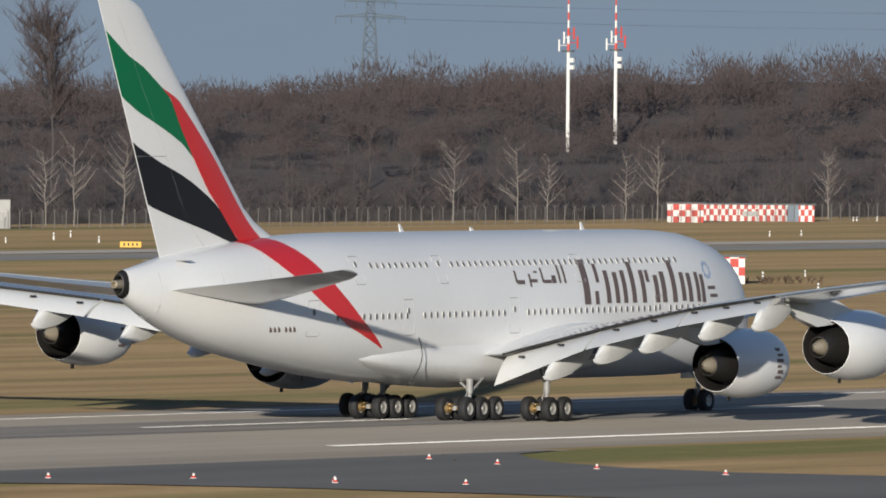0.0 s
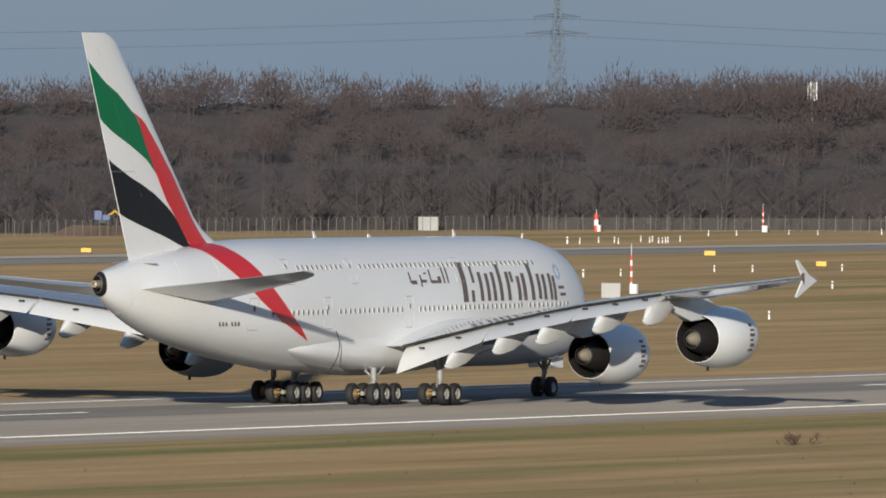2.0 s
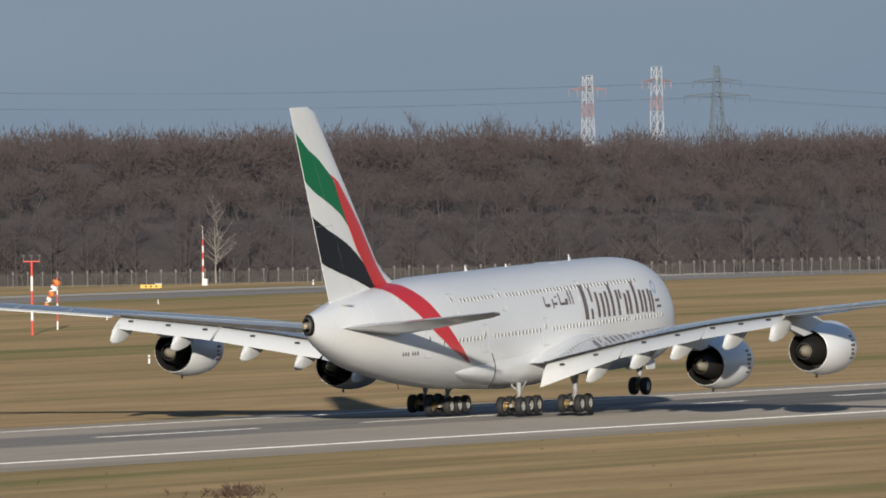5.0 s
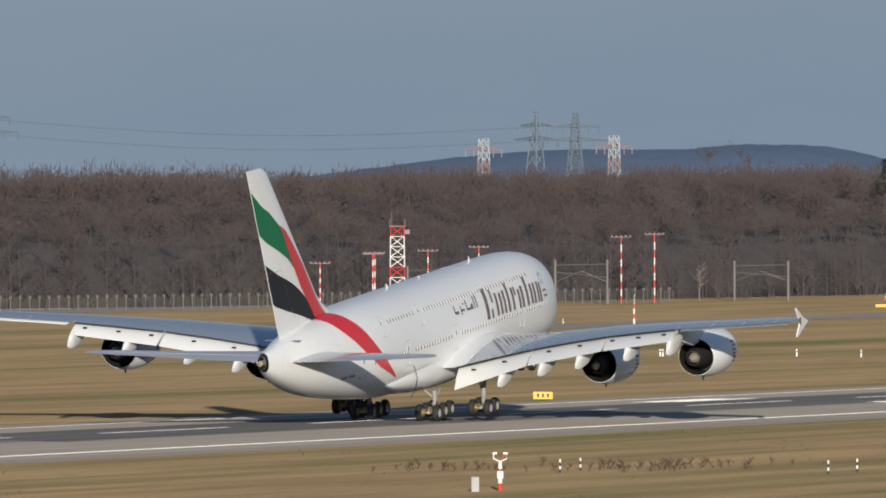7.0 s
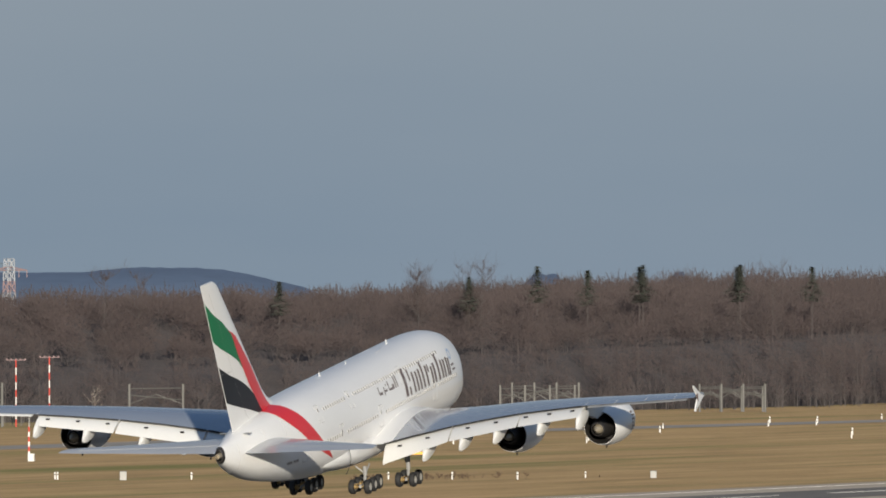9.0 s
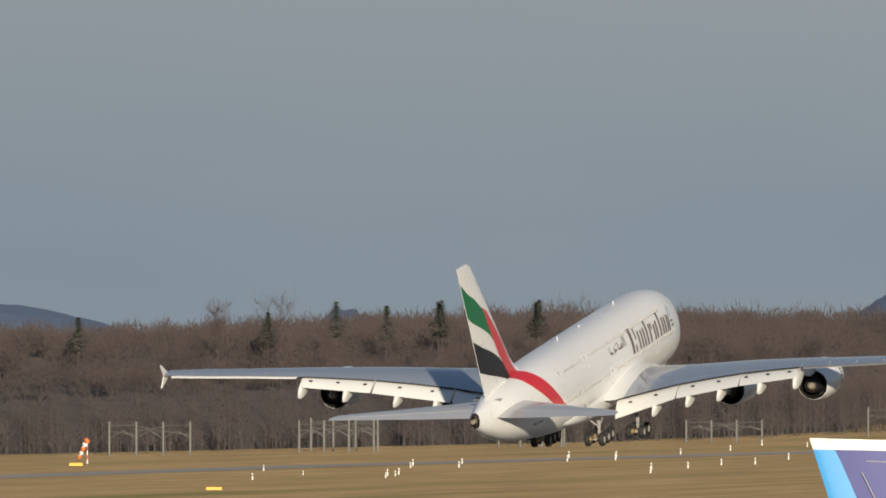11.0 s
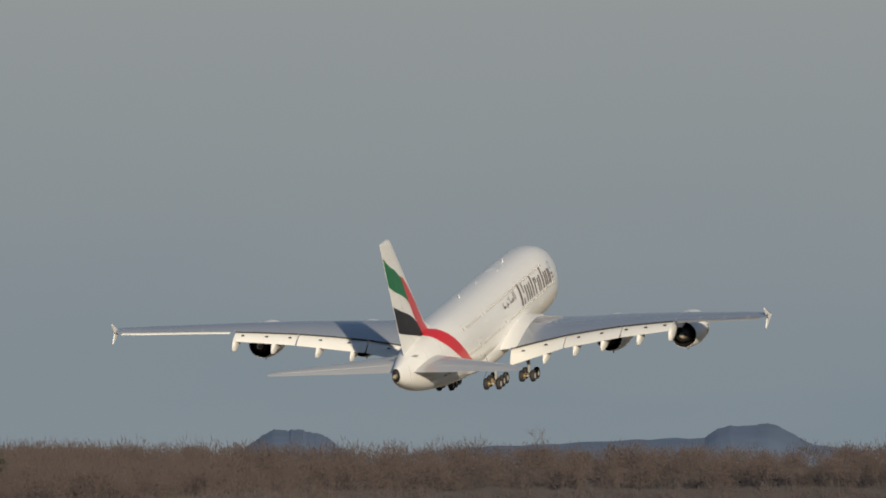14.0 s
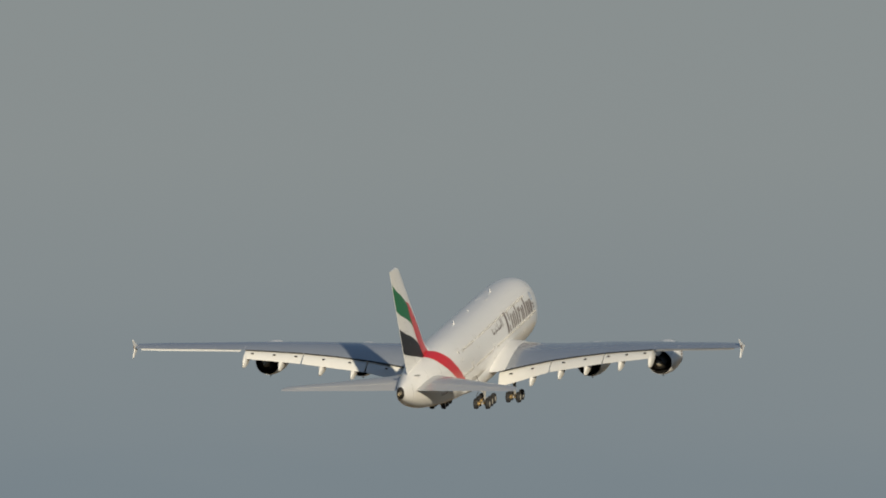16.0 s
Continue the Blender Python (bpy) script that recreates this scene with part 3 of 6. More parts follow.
def pod(b, base, tip, w, h):
    """A flap-track fairing: a canoe from base to tip."""
    base, tip = Vector(base), Vector(tip)
    rings = []
    for u, g, drop in ((0, 0.05, 0.0), (0.12, 0.42, 0.02), (0.30, 0.74, 0.06), (0.55, 0.97, 0.14), (0.75, 1.0, 0.22), (0.88, 0.78, 0.34), (0.97, 0.36, 0.52), (1.0, 0.04, 0.62)):
        p = base + (tip - base) * u
        ring = []
        for k in range(12):
            c, d = math.cos(2 * math.pi * k / 12), math.sin(2 * math.pi * k / 12)
            ring.append((p.x + w * g * math.copysign(abs(c) ** 0.6, c), p.y - 0.5 * (0.5 - 0.5 * d) * (1 if u > 0.6 else 0), p.z - h * drop + h * g * math.copysign(abs(d) ** 0.75, d) * (1.0 if d > 0 else 1.25)))
        rings.append(ring)
    b.loft(rings, True, True)


flexing, trimming = [], []
for side, name in ((1, "right"), (-1, "left")):
    b = Build()
    b.loft(mirror([wing_section(le, te, y, zl, zt, th) for y, le, te, zl, zt, th in WING], side), True, True)
    wing = part("wing", b, WING_GREY, airliner, "long swept grey-white wing")
    flexing.append((wing, side))
    b = Build()
    rings = []
    for y in (2.6, 3.6, 4.6, 5.6):
        _, le, te, zl, zt, th = wing_at(y)
        rings.append(wing_section(le - 0.35, te + 0.12, y, zl, zt, th * (1.08 - 0.015 * (y - 2.6)) + 0.05))
    b.loft(mirror(rings, side), True, True)
    part("root_fairing", b, WHITE, wing, "white wing-root fairing")
    # slotted flaps, three panels, drooped for take-off
    for y0, y1 in ((4.75, 12.0), (12.18, 19.7), (19.88, 26.75)):
        b = Build()
        rings = []
        for k in range(7):
            y = y0 + (y1 - y0) * k / 6
            _, le, te, zl, zt, th = wing_at(y)
            s1, z1 = flap_at(y)
            s0, z0 = te - 0.75, zt - 0.16
            nx, nz = (z0 - z1), (s1 - s0)
            ln = math.hypot(nx, nz)
            nx, nz = nx / ln, nz / ln
            up, low = [], []
            for u in (0, 0.05, 0.15, 0.35, 0.6, 0.85, 1.0):
                t = 0.34 * (1 - 0.25 * (y - 4.7) / 22) * (2.6 * math.sqrt(u) * (1 - u) * 0.9 + 0.05)
                s, z = s0 + (s1 - s0) * u, z0 + (z1 - z0) * u + 0.10 * math.sin(math.pi * u)
                up.append((y, 36 - (s + nx * t * 0.6), z + nz * t * 0.6))
                low.append((y, 36 - (s - nx * t * 0.6), z - nz * t * 0.6))
            rings.append(up + low[::-1])
        b.loft(mirror(rings, side), True, True)
        flap = part("flap", b, FLAP_WHITE, wing, "drooped white flap panel")
        # black tube along the flap's upper edge, standing in for the slot's shade
        b = Build()
        line = []
        for k in range(9):
            y = y0 + (y1 - y0) * k / 8
            _, le, te, zl, zt, th = wing_at(y)
            line.append((side * y, 36 - te - 0.02, zt - 0.03))
        b.tube(line, [0.075] * 9, 6)
        part("flap_gap_shade", b, SIGN_BLACK, wing, "black strip for the shaded gap above the flaps")
        for k in range(2 if y0 < 19 else 3):
            b = Build()
            y = y0 + (y1 - y0) * (0.25 + 0.42 * k if y0 < 19 else 0.1 + 0.38 * k)
            _, le, te, zl, zt, th = wing_at(y)
            s1, z1 = flap_at(y)
            s, z = te + 0.42 * (s1 - te) - 0.3, zt + 0.33 * (z1 - zt)
            b.box((side * y, 36 - s - 0.42, z + 0.03), (0.34, 0.25, 0.12), 0.03)
            part("flap_hinge", b, DARK_METAL, wing)
    # aileron and outer trailing edge line
    b = Build()
    for y in (26.95, 30.4, 33.8, 37.2):
        _, le, te, zl, zt, th = wing_at(y)
        b.tube([(side * y, 36 - te, zt + 0.02), (side * y, 36 - te + 1.3, zt + 0.16)], [0.02, 0.02], 4)
    tagged(part("aileron_line", b, LINE, wing), kind="stuff")
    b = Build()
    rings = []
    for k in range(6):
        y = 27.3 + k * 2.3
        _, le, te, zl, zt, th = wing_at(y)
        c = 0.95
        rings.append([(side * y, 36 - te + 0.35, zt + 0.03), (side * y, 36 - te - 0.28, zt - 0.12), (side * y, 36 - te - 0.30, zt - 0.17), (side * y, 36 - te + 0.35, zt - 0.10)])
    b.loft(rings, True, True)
    # right aileron in a darker grey, standing in for shade on the outer wing
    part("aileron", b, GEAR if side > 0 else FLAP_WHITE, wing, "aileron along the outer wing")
    for y, length, drop in ((9.5, 5.2, 0.95), (13.6, 4.9, 1.0), (17.4, 4.8, 1.05), (22.3, 4.2, 0.95), (26.6, 3.6, 0.9)):
        b = Build()
        _, le, te, zl, zt, th = wing_at(y)
        s1, z1 = flap_at(y)
        pod(b, (side * y, 36 - te + length * 0.62, zt - 0.75), (side * y, 36 - s1 - 0.62, z1 - drop * 0.35), 0.27, 0.66)
        part("flap_fairing", b, FLAP_WHITE, wing, "pointed white flap-track fairing")
    # wing-tip fence: one swept plate above and below
    b = Build()
    y = 39.72
    outline = [(46.3, 8.62), (47.5, 9.0), (49.3, 9.98), (49.5, 9.9), (48.4, 8.75), (49.5, 7.62), (49.3, 7.55), (47.4, 8.25)]
    k = len(outline)
    b.add([(side * (y + e), 36 - s, z) for e in (-0.05, 0.06) for s, z in outline], [tuple(range(k)), tuple(range(k, 2 * k))] + [(i, (i + 1) % k, k + (i + 1) % k, k + i) for i in range(k)])
    part("wingtip_fence", b, WHITE, wing, "white arrow-shaped wing-tip fence", smooth=False)
    b = Build()
    for q in range(4):
        b.box((side * (y + 0.08), 36 - 48.35 - 0.14 * q, 8.75 + 0.05 * q), (0.03, 0.07, 0.75 - 0.12 * q))
    part("fence_emblem", b, BRONZE, wing)
    # tailplane
    b = Build()
    rings = []
    TAIL = [(0.5, 56.0, 65.7, 6.80, 7.65, 0.95), (2.0, 57.3, 66.3, 6.98, 7.78, 0.85), (6.0, 60.6, 67.6, 7.50, 8.13, 0.64), (10, 64.0, 68.9, 8.05, 8.53, 0.48), (13.6, 67.0, 70.2, 8.58, 8.89, 0.34), (14.7, 68.2, 70.6, 8.80, 9.02, 0.24), (15.1, 69.2, 70.7, 8.94, 9.08, 0.10)]
    for y, le, te, zl, zt, th in TAIL:
        rings.append(wing_section(le, te, y, zl, zt, th))
    b.loft(mirror(rings, side), True, True)
    stab = part("tailplane", b, TAIL_GREY, airliner, "swept grey-white tailplane")
    trimming.append(stab)
    b = Build()
    b.tube([(side * y, 36 - (le + 0.7 * (te - le)), zl + 0.7 * (zt - zl) + 0.30 * th + 0.0146 * (te - le)) for y, le, te, zl, zt, th in TAIL[1:5]], [0.02] * 4, 4)
    part("elevator_line", b, LINE, stab)

    # engines
    for ey, es, ez in ((15.1, 27.9, 3.32), (25.8, 34.1, 4.60)):
        engine = part("engine", Build().lathe((side * ey, 36 - es, ez), (0, 1, 0.02), [(0.0, 1.50), (0.02, 1.56), (0.5, 1.68), (1.3, 1.86), (2.4, 1.99), (3.6, 2.03), (4.8, 1.97), (5.5, 1.84), (5.85, 1.70), (5.95, 1.60), (5.9, 1.52), (5.6, 1.47), (5.0, 1.46)], 40), WHITE, airliner, "white engine nacelle with a bronze emblem")
        flexing.append((engine, side * 0.6))
        part("nozzle", Build().lathe((side * ey, 36 - es, ez), (0, 1, 0.02), [(0.0, 1.53), (-0.05, 1.50), (0.05, 1.44), (0.9, 1.42), (2.2, 1.40), (2.2, 0.2)], 40), DARK_METAL, engine, "black fan nozzle")
        part("core_cowl", Build().lathe((side * ey, 36 - es, ez), (0, 1, 0.02), [(2.1, 1.12), (0.9, 1.05), (0.0, 0.88), (-0.9, 0.62), (-0.92, 0.55), (-0.5, 0.50)], 32), DARK_METAL, engine)
        part("exhaust_plug", Build().lathe((side * ey, 36 - es, ez), (0, 1, 0.02), [(0.0, 0.52), (-0.6, 0.46), (-1.2, 0.28), (-1.55, 0.05)], 24), PLUG, engine, "brown metal exhaust cone")
        part("fan", Build().lathe((side * ey, 36 - es, ez), (0, 1, 0.02), [(4.9, 1.47), (4.85, 0.5), (5.3, 0.3), (5.6, 0.02)], 32), DARK_METAL, engine)
        _, le, te, zl, zt, th = wing_at(ey)
        b = Build()
        rings = []
        for s, z0, z1, w in ((es - 4.2, ez + 1.85, ez + 2.0, 0.05), (es - 2.5, ez + 1.6, zl + 0.1 if es - 2.5 > le else ez + 2.1, 0.26), (es - 0.5, ez + 1.3, zl + 0.12, 0.30), (es + 1.6, ez + 1.15, zl + 0.15, 0.28), (es + 3.6, zl - 0.95, zl + 0.1, 0.18), (es + 5.0, zl - 0.45, zl + 0.05, 0.05)):
            rings.append([(side * ey - w, 36 - s, z0), (side * ey + w, 36 - s, z0), (side * ey + w, 36 - s, z1), (side * ey - w, 36 - s, z1)])
        b.loft(rings, True, True)
        part("pylon", b, FLAP_WHITE, engine, "engine pylon")
        for flank in (1, -1):      # emblem as plain strokes on each flank
            b = Build()
            for q in range(6):
                a = radians(-24 + 9.5 * q)
                d, ln, r = 4.15 + 0.10 * math.sin(q * 2.1), 0.72 - 0.12 * (q % 3), 2.0
                b.box((side * ey + flank * r * math.cos(a), 36 - es + d, ez + 0.02 * d + r * math.sin(a)), (0.08, ln, 0.15 + 0.05 * (q % 2)))
            tagged(part("emblem", b, BRONZE, engine, "bronze emblem as plain strokes"), kind="stuff")
        part("drain_mast", Build().box((side * ey, 36 - es + 1.6, ez - 1.98), (0.06, 0.3, 0.25)), DARK_METAL, engine)


# landing gear
def wheel_mesh():
    b = Build()
    b.lathe((0, 0, 0), (1, 0, 0), [(-0.24, 0.36), (-0.265, 0.48), (-0.26, 0.60), (-0.20, 0.675), (-0.10, 0.70), (0.10, 0.70), (0.20, 0.675), (0.26, 0.60), (0.265, 0.48), (0.24, 0.36)], 28)
    b.lathe((0, 0, 0), (1, 0, 0), [(-0.20, 0.02), (-0.20, 0.12), (-0.14, 0.16), (-0.16, 0.30), (-0.23, 0.37), (-0.2, 0.38), (0.2, 0.38), (0.23, 0.37), (0.16, 0.30), (0.14, 0.16), (0.20, 0.12), (0.20, 0.02)], 20, mi=1)
    return b.mesh("wheel", [RUBBER, HUB])


WHEEL = wheel_mesh()


def gear(name, x, s, axles, half, top, label):
    leg = Build()
    zt = top
    leg.tube([(x, 36 - s, 0.75), (x, 36 - s, 1.55), (x, 36 - s, 1.56), (x, 36 - s, zt)], [0.12, 0.12, 0.19, 0.21], 14)
    leg.tube([(x, 36 - s - 0.1, 1.5), (x, 36 - s + 1.5, zt)], [0.07, 0.08], 8)
    leg.tube([(x, 36 - s - 0.3, 0.95), (x, 36 - s - 0.5, 1.35), (x, 36 - s - 0.15, 1.7)], [0.05, 0.06, 0.05], 6)
    leg.tube([(x - math.copysign(0.9, x), 36 - s, zt), (x, 36 - s, 1.7)], [0.08, 0.07], 8)
    g = part(name, leg, GEAR, airliner, label)
    if len(axles) > 1:
        beam = Build()
        beam.box((x, 36 - s, 0.72), (0.24, max(axles) - min(axles) + 0.3, 0.26), 0.06)
        part("bogie_beam", beam, GEAR, g)
    for a in axles:
        br = Build()
        br.tube([(x - half - 0.1, 36 - s + a, 0.7), (x + half + 0.1, 36 - s + a, 0.7)], [0.085, 0.085], 10)
        for sd in (-1, 1):
            br.tube([(x + sd * (half - 0.42), 36 - s + a, 0.7), (x + sd * (half - 0.2), 36 - s + a, 0.7)], [0.26, 0.26], 14)
            br.tube([(x + sd * (half - 0.44), 36 - s + a, 0.95), (x + sd * (half - 0.44), 36 - s + a + 0.5, 0.9)], [0.05, 0.05], 6)
        part("brake_axle", br, BRASS, g, "brass-coloured brake units and axle")
    for a in axles:
        for sd in (-1, 1):
            w = part("wheel", WHEEL, None, g, "black tyre on a pale hub")
            w.matrix_basis = pose(x + sd * half, 36 - s + a, 0.70)
    return g


WHEELED = []
for side in (1, -1):
    WHEELED.append(gear("wing_gear", side * 6.1, 31.85, (-0.85, 0.85), 0.68, 4.3, "four-wheel wing landing gear"))
    WHEELED.append(gear("body_gear", side * 2.9, 35.25, (-1.65, 0.0, 1.65), 0.76, 2.4, "six-wheel body landing gear"))
nose = gear("nose_gear", 0.001, 2.8, (0.0,), 0.48, 3.0, "twin-wheel nose landing gear")
# gear doors
for side in (1, -1):
    part("gear_door", Build().box((side * 7.05, 36 - 31.2, 3.4), (0.08, 1.7, 1.5), 0.02, turn=0.05), FLAP_WHITE, airliner, "open gear door")
    part("gear_door", Build().box((side * 0.85, 36 - 2.6, 2.35), (0.06, 1.8, 0.7), 0.02), WHITE, airliner, "open gear door")


# cabin windows, doors and panel lines
def place_on_hull(s, z, side, proud=0.012):
    """A pose on the skin: x outward, y forward, z along the skin."""
    x = hull(s, z)
    dz = (hull(s, z + 0.1) - hull(s, z - 0.1)) / 0.2
    ds = (hull(s + 0.1, z) - hull(s - 0.1, z)) / 0.2
    n = Vector((1, ds, -dz)).normalized()
    up = Vector((dz, 0, 1))
    up = (up - n * up.dot(n)).normalized()
    f = up.cross(n)
    m = Matrix((n, f, up)).transposed().to_4x4()
    m.translation = Vector((x, 36 - s, z)) + n * proud
    if side < 0:
        m = Matrix.Diagonal((-1, 1, 1, 1)) @ m @ Matrix.Diagonal((-1, 1, 1, 1))
    return m


def oval(w, h, n=14, depth=0.0):
    return [(depth, w / 2 * math.cos(2 * math.pi * k / n), h / 2 * math.copysign(abs(math.sin(2 * math.pi * k / n)) ** 0.8, math.sin(2 * math.pi * k / n))) for k in range(n)]


b = Build()
b.add(oval(0.22, 0.34, 14, 0.006), [tuple(range(14))], 0)
b.loft([oval(0.22, 0.34, 14, 0.006), oval(0.29, 0.42, 14, 0.012), oval(0.32, 0.45, 14, -0.02)], mi=1)
WINDOW = b.mesh("cabin_window", [GLASS, FRAME], False)
main_rows = [(51.0, 43.6), (41.6, 32.4), (29.6, 14.5), (12.7, 6.4)]
upper_rows = [(46.7, 40.4), (37.5, 11.0)]
for rows, z0, z1 in ((main_rows, 6.08, 6.38), (upper_rows, 9.0, 9.2)):
    for a, c in rows:
        k = round((a - c) / 0.70)
        for i in range(k + 1):
            s = a + (c - a) * i / k
            z = z0 + (z1 - z0) * (50 - s) / 42
            for side in (1, -1):
                part("cabin_window", WINDOW, None, airliner).matrix_basis = place_on_hull(s, z, side)


def door(s, z, w, h, side):
    b = Build()
    ring = []
    for sx, sz in ((-1, -1), (1, -1), (1, 1), (-1, 1)):
        cx, cz, r = sx * (w / 2 - 0.15), sz * (h / 2 - 0.15), 0.15
        a0 = {(-1, -1): 180, (1, -1): 270, (1, 1): 0, (-1, 1): 90}[(sx, sz)]
        ring += [(cx + r * math.cos(radians(a0 + 22.5 * k)), cz + r * math.sin(radians(a0 + 22.5 * k))) for k in range(5)]
    out = [(side * (hull(s - p[0], z + p[1]) + 0.014), 36 - s + p[0], z + p[1]) for p in ring]
    b.tube(out + [out[0]], [0.022] * (len(out) + 1), 4, False)
    d = part("cabin_door", b, LINE, airliner, "closed cabin door outline")
    part("door_window", WINDOW, None, d).matrix_basis = place_on_hull(s, z + 0.35, side)


for side in (1, -1):
    for s in (53.3, 43.4, 31.2, 14.0):
        door(s, 6.05, 1.15, 2.05, side)
    for s in (48.3, 39.0, 23.0):
        door(s, 8.75, 1.05, 1.6, side)


def hull_line(s0, z0, s1, z1, r=0.016, n=16, sides=(1, -1)):
    b = Build()
    for side in sides:
        pts = [(s0 + (s1 - s0) * k / n, z0 + (z1 - z0) * k / n) for k in range(n + 1)]
        b.tube([(side * (hull(s, z) + 0.006), 36 - s, z) for s, z in pts], [r] * (n + 1), 4)
    return b


for side in (1, -1):
    b = Build()
    pts = []
    for k in range(14):
        pts.append((side * (3.62 + 0.35 * math.sin(math.pi * k / 13)), 36 - 42.4 - 0.9 * (k / 13) ** 2, 4.9 - 2.6 * k / 13))
    b.tube(pts, [0.03] * 14, 5)
    part("fairing_seam", b, SIGN_BLACK, airliner, "dark curved fairing seam")
for s in (57.0, 61.5, 66.8):
    z0, z1, w = section(s)
    for side in (1, -1):
        part("skin_seam", hull_line(s, z1 - 0.6, s + 0.001, z1 - 3.2, 0.012, 16, (side,)), LINE, airliner)
for q in range(6):
    for side in (1, -1):
        s, z = 57.2 - 0.38 * q - (0.25 if q > 2 else 0), 5.45
        part("registration_bar", Build().box((side * (hull(s, z) + 0.01), 36 - s, z), (0.03, 0.22, 0.30)), BRONZE, airliner, "small dark registration as plain bars")


def title_bar(b, s, z0, z1, w, lean=0.0, sides=(1, -1)):
    """A plain upright bar of the fuselage title, following the skin."""
    n = 10
    for side in sides:
        v = []
        for k in range(n + 1):
            z = z0 + (z1 - z0) * k / n
            for e in (-w / 2, w / 2):
                ss = s + e - lean * (z - z0)
                v.append((side * (hull(ss, z) + 0.025), 36 - ss, z))
        b.add(v, [(2 * k, 2 * k + 1, 2 * k + 3, 2 * k + 2) for k in range(n)])


def title(name, bars, label):
    for s, z0, z1, w in bars:
        for side in (1, -1):
            b = Build()
            title_bar(b, s, z0, z1, w, 0.0, (side,))
            part(name, b, BRONZE, airliner, label, smooth=False)


title("title_bar", [(22.55, 6.62, 9.25, 0.75), (21.4, 6.62, 7.4, 0.45), (21.1, 7.9, 9.0, 0.4), (20.0, 6.68, 8.6, 0.5), (18.95, 6.68, 8.5, 0.5), (18.0, 6.68, 8.6, 0.5), (16.95, 6.68, 9.1, 0.52),
                    (15.75, 6.68, 8.6, 0.5), (15.1, 7.9, 8.6, 0.4), (14.15, 6.68, 8.3, 0.5), (13.3, 6.68, 8.5, 0.55), (12.05, 6.68, 9.15, 0.55), (10.95, 6.75, 8.45, 0.5),
                    (10.1, 6.7, 8.4, 0.5), (9.1, 6.7, 8.45, 0.45), (8.45, 6.65, 8.3, 0.45)], "bronze title on the fuselage as plain bars")
title("small_title_bar", [(30.6, 7.95, 8.65, 0.22), (30.1, 7.85, 8.1, 0.9), (29.0, 7.7, 8.45, 0.22), (28.6, 7.95, 8.15, 0.9), (28.2, 8.5, 8.62, 0.4), (27.5, 7.95, 8.8, 0.22), (27.0, 7.9, 8.1, 1.0), (26.2, 7.9, 8.35, 0.5), (25.5, 7.9, 8.95, 0.24), (24.9, 7.9, 9.0, 0.24)], "bronze small title as plain bars")
title("slogan_bar", [(7.3, 7.42, 7.62, 1.0), (7.1, 6.95, 7.15, 1.0)], "small bronze lettering as plain bars")
EMBLEM_BLUE = mat("emblem blue", (0.30, 0.42, 0.62), 0.4)
for side in (1, -1):
    b = Build()
    for k in range(9):
        a = 2 * math.pi * k / 9
        title_bar(b, 7.5 + 0.42 * math.cos(a), 8.55 + 0.42 * math.sin(a) - 0.12, 8.55 + 0.42 * math.sin(a) + 0.12, 0.2, 0.0, (side,))
    part("round_emblem", b, EMBLEM_BLUE, airliner, "pale blue round emblem as dots")

# tail cone exhaust, aerials, beacons
b = Build()
b.lathe((0, 36 - 69.25, 8.06), (0, -1, 0), [(-0.1, 0.76), (0.12, 0.71), (0.45, 0.62), (0.47, 0.52), (0.2, 0.46)], 24)
b.v = [(0.60 * x, y, z) for x, y, z in b.v]
part("tail_exhaust", b, DARK_METAL, airliner, "grey auxiliary exhaust at the tail tip")
part("exhaust_pipe", Build().lathe((0, 36 - 69.5, 8.06), (0, -1, 0), [(0.0, 0.27), (0.7, 0.22), (0.71, 0.17), (0.3, 0.14), (0.3, 0.01)], 16), PLUG, airliner, "brown exhaust pipe")
for s, h in ((38.2, 0.45), (17.0, 0.5), (30, 0.25)):
    b = Build()
    b.loft([[(0.05, 36 - s - 0.25, 10.9), (0, 36 - s + 0.25, 10.9), (-0.05, 36 - s - 0.25, 10.9)], [(0.02, 36 - s - 0.4, 10.9 + h), (0, 36 - s - 0.2, 10.9 + h), (-0.02, 36 - s - 0.4, 10.9 + h)]], True, True)
    part("aerial", b, WHITE, airliner, "small blade aerial on the roof")
b = Build()
b.loft([[(x * 0.7, 36 - 21 + y, 10.9 + 0.16 * (1 - u)) for x, y in ((-1, -2.2 * u), (1, -2.2 * u), (0.6, 1.8 * u), (-0.6, 1.8 * u))] for u in (1.0, 0.6)], True, True)
part("radome_hump", b, WHITE, airliner, "low aerial hump on the roof")
b = Build()
for side in (1, -1):
    b.box((side * 1.05, 36 - 64.4, 9.38), (0.9, 0.7, 0.03), 0.05)
part("tail_hatch", b, GEAR, airliner)

# ---------------------------------------------------------------- boundary fence and woods
FENCE = [(-562, 1430), (-560, 1500), (-552, 1700), (-550, 2050), (-502, 2085), (-416, 2205), (-365, 2400), (-348, 2600), (-330, 2830), (-346, 3050), (-425, 3500), (-425, 3640), (-385, 3720), (-300, 3780), (-200, 3830)]


def along_fence(step):
    """Points every step metres along the fence, with the outward side direction."""
    out = []
    rest = 0.0
    for p, q in zip(FENCE, FENCE[1:]):
        p, q = Vector(p), Vector(q)
        ln = (q - p).length
        d = (q - p) / ln
        k = rest
        while k < ln:
            out.append((p + d * k, Vector((-d.y, d.x))))
            k += step
        rest = k - ln
    return out


